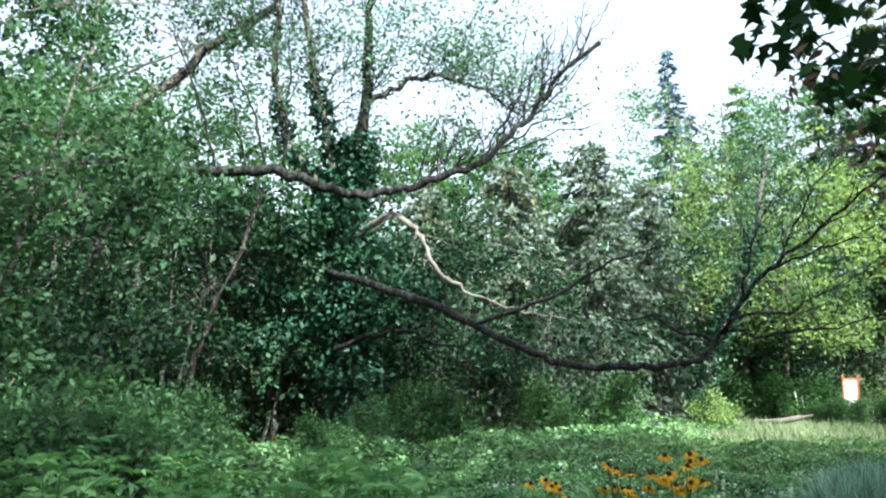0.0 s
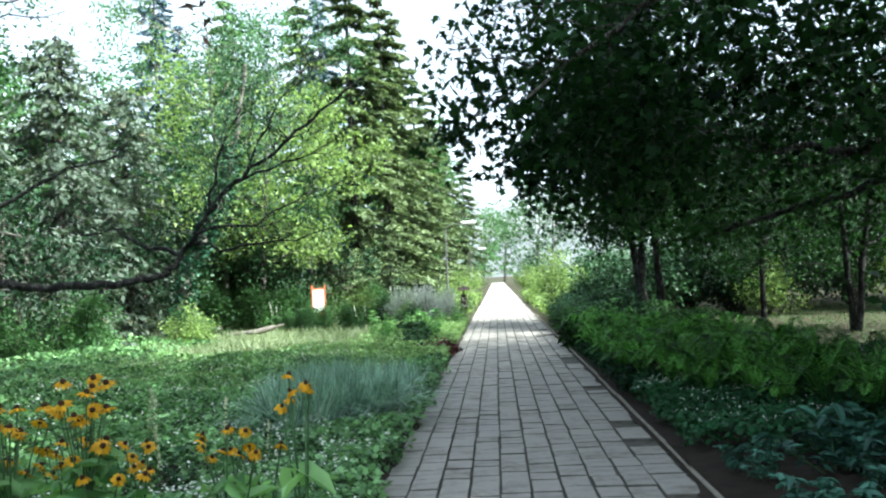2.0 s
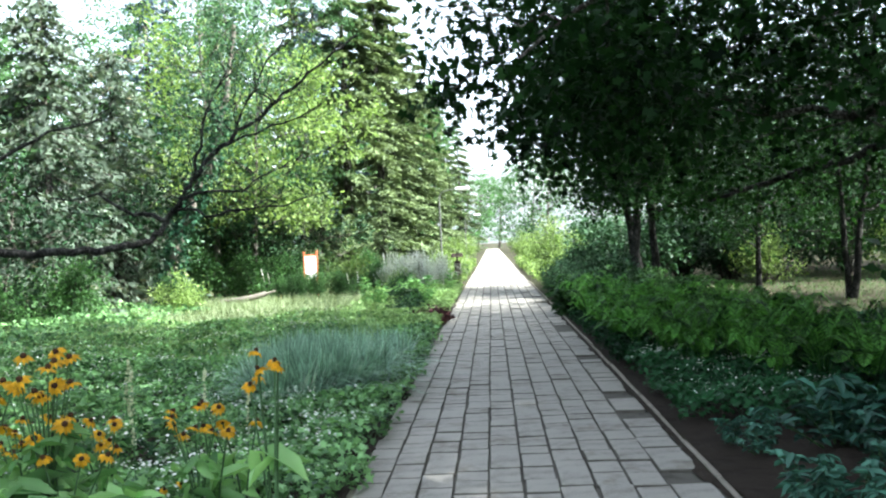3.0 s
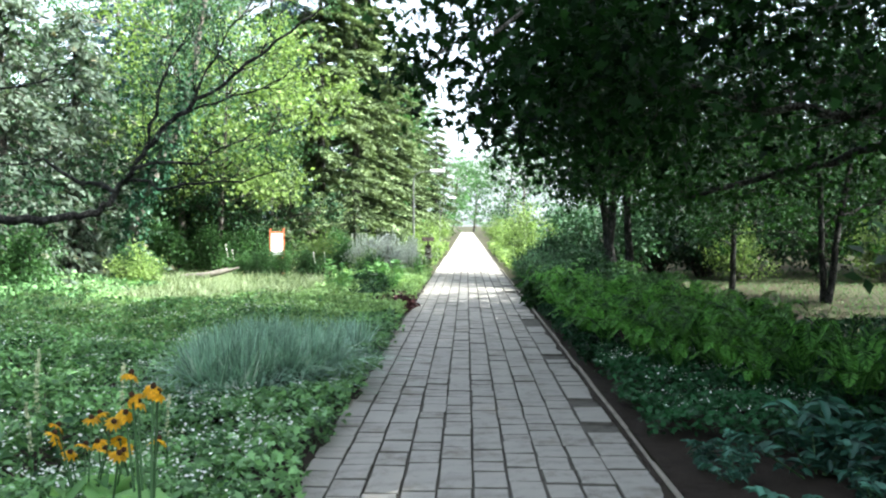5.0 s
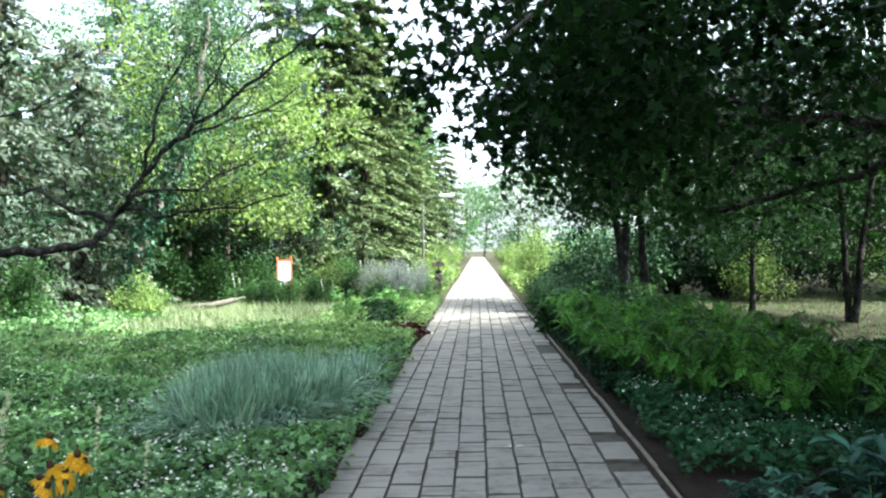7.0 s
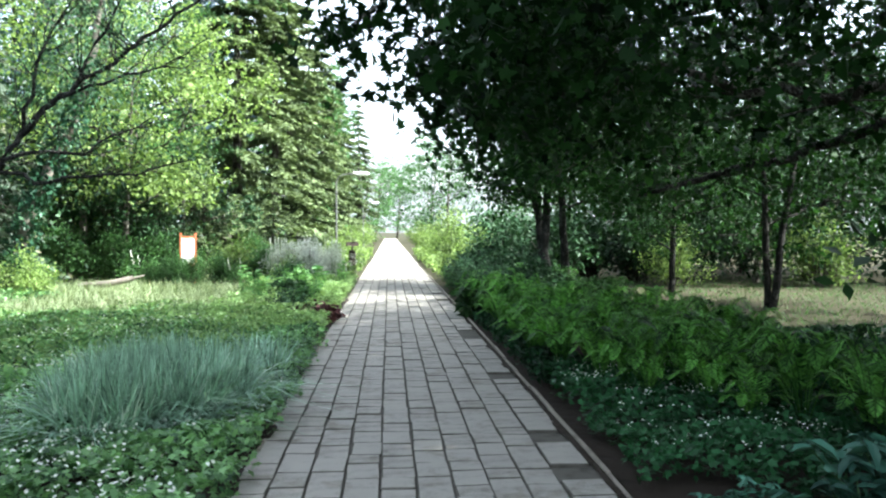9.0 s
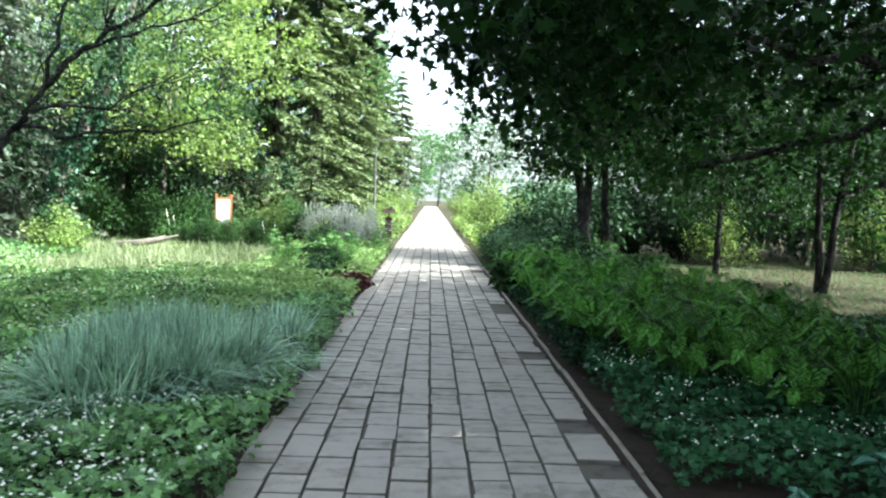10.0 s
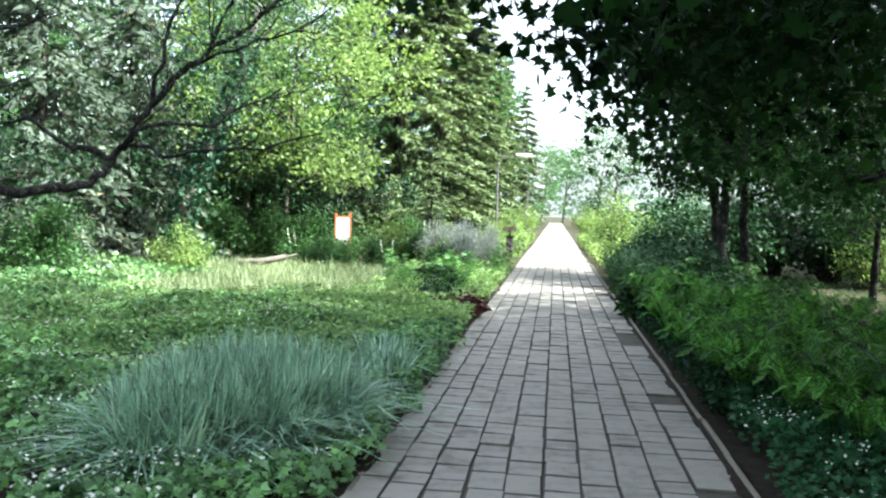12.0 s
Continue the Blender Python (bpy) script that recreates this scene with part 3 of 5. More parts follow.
def perennial(seed, height, size, leaf, label, name="leafy_perennial", n=46, spread=0.3, group="leafy perennials in the bed"):
    """A leafy plant: upright stems with whorls of broad leaves, larger below."""
    rng = np.random.default_rng(seed)
    t = thing(name, label, "plant", group)
    tb, cen, alo, sz = [], [], [], []
    for i in range(7):
        top = np.array((rng.normal() * spread * 0.5, rng.normal() * spread * 0.5, height * rng.uniform(0.7, 1.0)))
        q = bend([(top[0] * 0.2, top[1] * 0.2, 0), top * np.array((0.6, 0.6, 0.5)), top], 5)
        tb.append(tube(q, np.linspace(0.008, 0.004, len(q)), 4))
        for j in range(n // 7):
            f = rng.uniform(0.15, 1.0)
            a = rng.uniform(0, 2 * np.pi)
            d = np.array((math.cos(a), math.sin(a), 0.35 * f))
            p = q[int(f * (len(q) - 1))]
            s = size * (1.1 - 0.5 * f)
            cen.append(p + d * s * 0.55)
            alo.append(d)
        for j in range(6):
            d = np.array((math.cos(j * 1.05), math.sin(j * 1.05), 0.3))
            cen.append(q[-1] + d * size * 0.42)
            alo.append(d)
    for s in tb:
        part("stem", raw_mesh("stem", *s), L_STEM, t)
    part("foliage", raw_mesh("foliage", *leaves(rng, np.array(cen), size * 0.9, 0.52, 0.85, 0.15, FOLD, np.array(alo))), leaf, t)
    return t


def spike(seed, height, material, label, name="flower_spike", group="pale flower spikes"):
    rng = np.random.default_rng(seed)
    t = thing(name, label, "flower", group)
    q = bend([(0, 0, 0), (rng.normal() * 0.02, 0, height * 0.5), (rng.normal() * 0.04, rng.normal() * 0.04, height)], 6)
    part("stem", raw_mesh("stem", *tube(q, np.linspace(0.006, 0.002, len(q)), 4)), L_STEM, t)
    f = rng.uniform(0.58, 1.0, 60)
    pos = q[np.minimum((f * (len(q) - 1)).astype(int), len(q) - 1)] * np.array((1, 1, 0)) + np.stack([np.zeros(60), np.zeros(60), f * height], 1)
    pos[:, :2] += rng.normal(size=(60, 2)) * 0.022 * (1.15 - f[:, None])
    part("floret", raw_mesh("floret", *leaves(rng, pos, 0.032, 0.8, 0.3, 0.3)), material, t)
    return t


# ---- bed west of the path ----
def in_clump(x, y):
    return ((x + 2.14) / 0.7) ** 2 + ((y - 11.4) / 1.2) ** 2


cover("groundcover", "low green leafy cover along the path edge", 1, -2.7, -1.04, 4.2, 16.5, 25000, 0.062, 0.1, 0.36, L_COVER, LOBED, 0.95, 2.4, lambda x, y: (in_clump(x, y) > 0.8) & (x < -1.15 + 0.07 * np.sin(y * 4.1) + 0.06 * np.sin(y * 9.7) - 0.1 * (y < 7)))
cover("groundcover", "green leafy cover with pale shoots in the bed", 2, -7.5, -2.7, 5.0, 18.5, 38000, 0.07, 0.16, 0.45, L_COVER, FOLD, 0.7, 1.5, lambda x, y: in_clump(x, y) > 0.9)
cover("groundcover", "green weeds, brightened as in sun, mixed through the bed", 10, -7.0, -1.9, 13.0, 19.0, 9000, 0.065, 0.2, 0.46, L_COVER_SUNLIT, FOLD, 0.7, 1.5, lambda x, y: in_clump(x, y) > 1.0)
cover("groundcover", "green weeds of the farther bed", 3, -13.5, -7.5, 4.0, 24.0, 24000, 0.1, 0.15, 0.5, L_COVER, RHOMB, 0.7, 1.2)
cover("groundcover", "yellow-green low plants along the far edge, brightened as in sun", 4, -3.6, -1.2, 16.5, 30.0, 16000, 0.075, 0.12, 0.45, L_COVER_SUNLIT, FOLD, 0.7, 1.6)
cover("groundcover", "sunlit low plants along the far walkway", 8, -4.5, -1.25, 30.0, 60.0, 7500, 0.16, 0.2, 0.7, L_LIME, RHOMB, 0.7, 1.1)
cover("groundcover", "sunlit low plants along the far walkway", 9, 1.3, 4.5, 30.0, 60.0, 7500, 0.16, 0.2, 0.7, L_LIME, RHOMB, 0.7, 1.1)
dots("white_flowers", "tiny white flowers above the groundcover", 5, -2.6, -1.35, 4.6, 12.5, 1700, 0.023, 0.12, 0.38, M_WHITE, lambda x, y: in_clump(x, y) > 1, 2.4)
dots("white_flowers", "tiny white flowers scattered in the bed", 6, -6.5, -2.6, 6.5, 17.0, 1700, 0.023, 0.18, 0.47, M_WHITE, lambda x, y: in_clump(x, y) > 1, 1.5)

rng = np.random.default_rng(7)
r, a = np.sqrt(rng.uniform(0, 1, 6500)), rng.uniform(0, 2 * np.pi, 6500)
edge = 1 + 0.16 * np.sin(a * 3 + 1) + 0.1 * np.sin(a * 7)
rx, ry = -2.14 + 0.58 * edge * r * np.cos(a), 11.4 + 1.05 * edge * r * np.sin(a)
tagged(part("ornamental_grass", raw_mesh("ornamental_grass", *blades(rng, np.stack([rx, ry, np.zeros(6500)], 1), 0.64, 0.0085, 0.4, 1.2)), L_BLADE), "clump of blue-green ornamental grass", "grass", kind="stuff")
k = r > 0.8
tagged(part("ornamental_grass", raw_mesh("ornamental_grass", *blades(rng, np.stack([rx[k], ry[k], np.zeros(k.sum())], 1), 0.56, 0.013, 0.75, 1.6)), L_BLADE), "drooping outer blades of the blue-green grass", "grass", kind="stuff")
n = 17000
mx, my = rng.uniform(-11.5, -2.2, n), rng.uniform(15.0, 27.0, n) ** 1.0
tagged(part("meadow_grass", raw_mesh("meadow_grass", *blades(rng, np.stack([mx, my, np.full(n, -0.05)], 1), 0.38, 0.008, 0.6, 0.6)), L_MEADOW), "long green and straw-coloured meadow grass", "grass", kind="stuff")
n = 8000
mx, my = rng.uniform(-14, -5, n), rng.uniform(24.0, 38.0, n)
tagged(part("meadow_grass", raw_mesh("meadow_grass", *blades(rng, np.stack([mx, my, np.full(n, -0.05)], 1), 0.2, 0.012, 0.8, 0.6)), L_MEADOW), "sunlit short meadow grass", "grass", kind="stuff")

flower_a, flower_b, flower_c = coneflower(11, 18, 1.22, 0.055, 0.58), coneflower(12, 8, 1.08, 0.053, 0.7, 0.08), coneflower(13, 3, 0.8)
place(flower_a, [(-2.35, 6.35, 0, 0.93), (-2.65, 6.2, 120, 0.88), (-3.0, 5.95, 60, 0.8)])
place(coneflower(14, 6, 1.28, 0.031, 0.85, 0.06), [(-1.05, 5.55, 0, 0.95)])
place(flower_b, [(-1.72, 6.6, 90, 0.78), (-2.12, 6.45, 40, 0.76), (-2.42, 6.3, 140, 0.8), (-2.8, 6.05, 260, 0.8)])
place(flower_c, [(-1.66, 6.68, 0, 0.95), (-1.82, 6.55, 100, 0.6), (-2.18, 6.15, 30, 0.95), (-1.52, 6.7, 200, 1.0)])

broad = perennial(36, 0.5, 0.21, L_BIG, "low clump of large light-green leaves under the coneflowers", "broad_leaved_plant", 40, 0.3, "broad-leaved plants under the coneflowers")
place(broad, [(-1.75, 5.75, 0, 1.0), (-2.1, 5.6, 80, 1.1), (-2.5, 5.7, 150, 1.1), (-2.0, 6.1, 220, 0.9), (-2.9, 6.0, 40, 1.1), (-1.62, 6.2, 300, 0.75), (-2.45, 6.25, 10, 0.9), (-1.5, 5.4, 120, 0.8), (-3.3, 6.4, 70, 1.0), (-2.75, 6.5, 190, 0.85), (-2.3, 5.3, 20, 1.1), (-1.9, 5.2, 140, 1.0), (-2.8, 5.4, 250, 1.15), (-1.6, 5.95, 60, 0.9), (-3.2, 5.6, 330, 1.15), (-2.6, 5.95, 100, 1.1)])
rng = np.random.default_rng(21)
big = [perennial(s, h, 0.125, L_BIG, "leafy perennial with broad light-green leaves", n=120) for s, h in ((31, 0.95), (32, 0.8), (33, 1.05))]
spots = {0: [], 1: [], 2: []}
for i in range(110):
    x, y = rng.uniform(-7.8, -1.5), rng.uniform(3.2, 7.6)
    if (x > -2.2 and y > 6.0) or (x > -3.6 and y > 6.4):
        continue
    edge = 0.55 if x > -2.1 else 1.0
    spots[i % 3].append((x, y, rng.uniform(0, 360), rng.uniform(0.78, 1.05) * edge))
for i in range(26):
    s = 1 if i < 15 else -1
    spots[i % 3].append((-rng.uniform(1.5, 3.2) if s > 0 else rng.uniform(1.45, 2.6), rng.uniform(20.5, 28.0) if s > 0 else rng.uniform(19.0, 25.0), rng.uniform(0, 360), rng.uniform(0.55, 0.9)))
for k in range(3):
    place(big[k], spots[k])
pale = spike(41, 0.95, M_PALE, "pale yellow-green flower spike in the bed")
place(pale, [(-2.3, 8.4, 80, 0.8), (-2.75, 8.2, 100, 0.85), (-2.95, 8.6, 20, 0.85), (-2.5, 7.6, 200, 0.7), (-1.9, 8.1, 60, 0.65)])

n = 16000
mx, my = rng.uniform(3.8, 15, n), rng.uniform(13.5, 34, n)
tagged(part("lawn_grass", raw_mesh("lawn_grass", *blades(rng, np.stack([mx, my, np.full(n, -0.06)], 1), 0.075, 0.006, 0.9, 0.6)), L_GREEN), "short thin grass on the shaded lawn", "grass", kind="stuff")

# ---- bed east of the path ----
f1, f2, f3 = fern(51), fern(52), fern(53)
spots = {0: [], 1: [], 2: []}
rng = np.random.default_rng(54)
i = 0
for y in np.arange(10.2, 21.0, 0.5):
    for x in np.arange(1.45, 5.0, 0.52):
        xx, yy = x + rng.uniform(-0.2, 0.2), y + rng.uniform(-0.2, 0.2)
        if xx < 1.38 + max(0, (13.4 - yy)) * 0.4 or xx > 3.7 - max(0, 13 - yy) * 0.1 - max(0, yy - 16) * 0.3:
            continue
        spots[i % 3].append((xx, yy, rng.uniform(0, 360), rng.uniform(0.58, 0.9)))
        i += 1
for k, f in enumerate((f1, f2, f3)):
    place(f, spots[k])
cover("groundcover", "low green cover, darkened as in shade, with white flowers by the kerb", 61, 1.3, 3.4, 8.4, 13.6, 12000, 0.062, 0.08, 0.28, L_LOW_SHADE, LOBED, 0.9, 2.6, lambda x, y: (x > 1.32 + 0.08 * np.sin(y * 5)) & (x < 2.0 + (y - 8.4) * 0.8 - max(0, 0)) & (y > 9.4 + 0.25 * np.sin(x * 5)))
dots("white_flowers", "tiny white flowers by the kerb", 62, 1.4, 2.9, 9.6, 13.2, 520, 0.019, 0.10, 0.30, M_WHITE, None, 2.6)
cover("groundcover", "mixed green plants beyond the ferns", 63, 1.35, 4.2, 19.5, 30.0, 15000, 0.085, 0.2, 0.75, L_GREEN, FOLD, 0.7, 1.3)
cover("groundcover", "creeping plants under the trees, darkened as in shade", 65, 2.9, 6.2, 8.6, 15.5, 9000, 0.075, 0.1, 0.4, L_LOW_SHADE, FOLD, 0.75, 1.6)
hosta = perennial(71, 0.34, 0.12, L_HOSTA, "low blue-green broad-leaved plant on bare soil", "hosta", 120, 0.55, "hostas on the bare soil")
place(hosta, [(2.2, 8.65, 0, 1.0), (2.45, 8.75, 80, 1.25), (2.75, 8.5, 160, 1.1), (2.35, 8.2, 20, 0.8), (1.52, 7.3, 30, 0.75), (1.7, 7.15, 200, 0.8), (1.9, 6.75, 100, 0.7), (1.5, 8.8, 40, 0.45), (1.62, 8.5, 10, 0.5), (1.75, 9.0, 0, 0.5), (2.9, 8.0, 0, 0.9)])
bm = bmesh.new()
bmesh.ops.create_icosphere(bm, subdivisions=2, radius=0.11, matrix=Matrix.Diagonal((1.3, 0.8, 0.7, 1)))
for v in bm.verts:
    v.co = Vector((max(-0.1, min(0.11, v.co.x)), max(-0.07, min(0.07, v.co.y)), max(-0.06, min(0.055, v.co.z)))) * (1 + 0.06 * noise.noise(v.co * 14))
stone = tagged(part("stone", bm, M_STONE), "pale grey block of stone on the soil", "stone")
stone.matrix_basis = pose(1.99, 7.12, 0.02, 3, 4, 20)

cover("groundcover", "low green cover between kerb and ferns", 64, 1.24, 1.9, 12.8, 20.5, 5000, 0.06, 0.08, 0.3, L_LOW_SHADE, FOLD, 0.75, 2.2)

L_PLUM = leaf_mat("plum_leaves", (0.05, 0.018, 0.022), (0.13, 0.05, 0.05), trans=0.15, warm=1.0)
edge_plant = perennial(72, 0.55, 0.2, L_GREEN, "dark broad-leaved plant spilling over the path edge", "edge_perennial", 70, 0.5, "broad plants at the path edge")
place(edge_plant, [(1.22, 19.5, 0, 1.0), (1.5, 20.0, 70, 1.15), (1.3, 20.7, 160, 1.0), (1.75, 19.2, 230, 1.1), (1.85, 20.6, 300, 1.2), (-1.75, 21.3, 20, 0.9), (-2.2, 22.0, 100, 1.0)])
place(bush("feathery_shrub", "grey-green feathery shrub beside the path", 73, 0.95, 0.75, L_WILLOW, 0.085, 3000, "feathery shrubs", "bush", 0.3, RHOMB, 0.35, 26), [(1.85, 22.3, 0, 0.9), (2.3, 23.6, 80, 1.1), (1.8, 24.8, 150, 1.0), (2.5, 26.2, 210, 1.15), (1.9, 27.6, 20, 1.0)])
place(bush("plum_plant", "low plum-leaved plant hanging over the slabs", 74, 0.3, 0.32, L_PLUM, 0.11, 420, "plum-leaved plants", "plant", 0.7, FOLD, 0.7, 14), [(-1.3, 18.9, 0, 1.0), (-1.45, 19.5, 90, 1.0), (-1.75, 19.2, 200, 0.8)])
k = 260
ta, tr = rng.uniform(0, 2 * np.pi, k), np.sqrt(rng.uniform(0, 1, k))
tagged(part("ornamental_grass", raw_mesh("ornamental_grass", *blades(rng, np.stack([-1.55 + 0.22 * tr * np.cos(ta), 13.5 + 0.5 * tr * np.sin(ta), np.zeros(k)], 1), 0.5, 0.012, 0.7, 1.2)), L_BLADE), "small tuft of blue-green grass by the path", "grass", kind="stuff")

# ---- the great ivy-clad tree with broken limbs ----
def ivy_on(rng, line, n, r0, r1, size=0.13):
    k = rng.uniform(0, len(line) - 1.01, n)
    i = k.astype(int)
    p = line[i] + (line[i + 1] - line[i]) * (k - i)[:, None]
    rad = (r0 + (r1 - r0) * k / len(line))[:, None]
    d = unit(rng.normal(size=(n, 3)) * np.array((1, 1, 0.4)))
    return p + d * rad * rng.uniform(0.6, 1.25, (n, 1))


rng = np.random.default_rng(101)
ivy_tree = thing("ivy_clad_tree", "old ivy-clad tree with broken leaning limbs", "tree", at=Matrix.Diagonal((1, 1, 0.93, 1)))
TX, TY = -14.1, 14.95
trunk_line, tt = limb([(TX + 0.55, TY + 0.55, -0.1), (TX + 0.45, TY + 0.4, 2.5), (TX + 0.35, TY + 0.25, 5.2), (TX + 0.5, TY + 0.5, 6.6), (TX + 0.75, TY + 0.75, 8.6), (TX + 0.8, TY + 0.9, 11.5), (TX + 1.6, TY + 1.6, 14.5)], 0.29, 0.05, rng, 0.03, 10)
part("trunk", raw_mesh("trunk", *tt), M_BARK_SHADED, ivy_tree)
arms = [([(TX + 0.35, TY + 0.3, 5.7), (TX - 0.5, TY - 0.6, 7.6), (TX - 0.7, TY - 0.8, 10.5), (TX - 0.8, TY - 1.0, 14)], 0.14, 0.05),
        ([(TX + 0.4, TY + 0.3, 6.0), (TX + 0.1, TY - 0.1, 8.2), (TX - 0.3, TY - 0.3, 11), (TX - 0.2, TY - 0.2, 14.5)], 0.15, 0.04),
        ([(TX + 0.75, TY + 0.75, 8.4), (TX + 1.6, TY + 1.5, 9.2), (TX + 2.6, TY + 2.2, 9.0), (TX + 3.6, TY + 3.0, 8.2)], 0.1, 0.03)]
crown_tips = []
arm_ivy = []
for ctrl, r0, r1 in arms:
    ln, tt = limb(ctrl, r0 * 0.85, r1, rng, 0.06, 7)
    arm_ivy.append(ivy_on(rng, ln[:9], 420, 0.3, 0.2))
    part("limb", raw_mesh("limb", *tt), M_BARK, ivy_tree)
    tw, tp = twigs(rng, ln, 26, 1.6, 0.024, 0.6, 0.3, 4)
    part("twig", raw_mesh("twig", *merge(tw)), M_BARK, ivy_tree)
    crown_tips += list(tp)
tw, tp = twigs(rng, trunk_line, 22, 1.8, 0.025, 0.5, 0.62, 3)
part("twig", raw_mesh("twig", *merge(tw)), M_BARK, ivy_tree)
crown_tips = np.array(crown_tips + list(tp))
cen = crown_tips[rng.integers(0, len(crown_tips), 13000)] + rng.normal(size=(13000, 3)) * 0.3
part("crown", raw_mesh("crown", *leaves(rng, cen, 0.13, 0.4, 0.4, 0.4)), L_WILLOW, ivy_tree, "sparse grey-green leaves")
cen = [ivy_on(rng, trunk_line[:7], 1000, 0.36, 0.5), ivy_on(rng, trunk_line[6:22], 4200, 0.7, 0.4), *arm_ivy[:2]]
for dx, dy, z0, s in ((0.7, 0.5, 3.6, 0.5), (1.2, 0.8, 3.0, 0.45), (-0.7, -0.5, 2.6, 0.45), (0.9, 0.7, 4.6, 0.45), (-0.8, -0.6, 3.8, 0.4), (0.6, 0.4, 1.7, 0.4), (-0.5, -0.4, 5.0, 0.35), (1.6, 1.1, 3.7, 0.35)):
    cen.append(np.array((TX + dx, TY + dy, z0)) + rng.normal(size=(650, 3)) * s * np.array((1, 1, 0.6)))
cen = np.concatenate(cen)
part("ivy", raw_mesh("ivy", *leaves(rng, cen, 0.14, 0.85, 0.3, 0.5, FOLD)), L_IVY, ivy_tree, "dark glossy ivy leaves")

# long bowed limb lying across the trunk, with upright dead shoots
bowed = thing("fallen_limb", "long bowed dead limb lodged across the ivy-clad trunk", "dead limb")
SHIFT = np.array((-0.8, 0.9, -0.6))
ln1, tt = limb(SHIFT + [(-15.71, 9.44, 3.19), (-15.34, 9.9, 4.95), (-14.87, 10.46, 6.07), (-14.13, 11.49, 6.44), (-13.1, 12.6, 6.49), (-12.03, 13.44, 6.02), (-11.34, 14.0, 6.07), (-10.41, 14.74, 6.35), (-9.66, 15.3, 6.72), (-9.01, 15.76, 7.47), (-8.36, 16.14, 8.4), (-7.43, 16.69, 9.33)], 0.15, 0.045, rng, 0.04, 8)
part("branch", raw_mesh("branch", *tt), M_BARK_SHADED, bowed)
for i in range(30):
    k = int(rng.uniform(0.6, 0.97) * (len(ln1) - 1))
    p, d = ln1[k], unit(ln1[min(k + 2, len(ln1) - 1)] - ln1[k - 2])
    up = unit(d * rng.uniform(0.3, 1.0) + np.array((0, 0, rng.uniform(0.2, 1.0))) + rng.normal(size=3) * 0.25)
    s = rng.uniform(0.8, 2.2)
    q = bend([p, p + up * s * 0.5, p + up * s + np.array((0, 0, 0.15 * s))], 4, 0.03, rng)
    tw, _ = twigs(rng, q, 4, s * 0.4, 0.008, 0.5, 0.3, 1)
    part("shoot", raw_mesh("shoot", *merge([tube(q, np.linspace(0.024, 0.005, len(q)), 4)] + tw)), M_BARK_SHADED, bowed)
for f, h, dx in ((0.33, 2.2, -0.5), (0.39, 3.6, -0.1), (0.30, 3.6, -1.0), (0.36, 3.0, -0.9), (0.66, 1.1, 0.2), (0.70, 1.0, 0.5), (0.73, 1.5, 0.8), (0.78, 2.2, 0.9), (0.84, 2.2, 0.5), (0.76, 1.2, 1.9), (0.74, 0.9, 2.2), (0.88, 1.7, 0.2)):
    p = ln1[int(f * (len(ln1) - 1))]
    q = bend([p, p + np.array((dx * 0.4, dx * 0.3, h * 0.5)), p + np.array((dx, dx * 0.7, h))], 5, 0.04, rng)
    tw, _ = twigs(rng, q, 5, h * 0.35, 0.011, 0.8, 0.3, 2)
    part("shoot", raw_mesh("shoot", *merge([tube(q, np.linspace(0.036, 0.008, len(q)), 5)] + tw)), M_BARK_SHADED, bowed)

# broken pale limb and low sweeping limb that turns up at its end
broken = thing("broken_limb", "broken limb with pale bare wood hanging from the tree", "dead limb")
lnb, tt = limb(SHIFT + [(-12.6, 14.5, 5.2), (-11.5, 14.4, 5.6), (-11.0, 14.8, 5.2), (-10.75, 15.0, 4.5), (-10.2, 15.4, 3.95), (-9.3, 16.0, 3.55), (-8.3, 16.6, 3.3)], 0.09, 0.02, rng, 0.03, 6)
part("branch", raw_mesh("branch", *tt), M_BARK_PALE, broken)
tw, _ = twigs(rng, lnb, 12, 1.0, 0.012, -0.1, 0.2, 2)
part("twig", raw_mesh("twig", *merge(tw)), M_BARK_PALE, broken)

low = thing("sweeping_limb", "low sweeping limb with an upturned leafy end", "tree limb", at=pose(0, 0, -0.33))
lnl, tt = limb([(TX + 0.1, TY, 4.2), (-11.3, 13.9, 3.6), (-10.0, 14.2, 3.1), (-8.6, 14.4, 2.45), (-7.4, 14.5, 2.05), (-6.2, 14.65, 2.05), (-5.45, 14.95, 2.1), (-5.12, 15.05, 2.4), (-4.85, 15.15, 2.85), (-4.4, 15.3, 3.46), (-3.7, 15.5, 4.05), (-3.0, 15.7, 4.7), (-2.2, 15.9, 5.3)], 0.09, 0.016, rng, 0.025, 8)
part("branch", raw_mesh("branch", *tt), M_BARK_SHADED, low)
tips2 = []
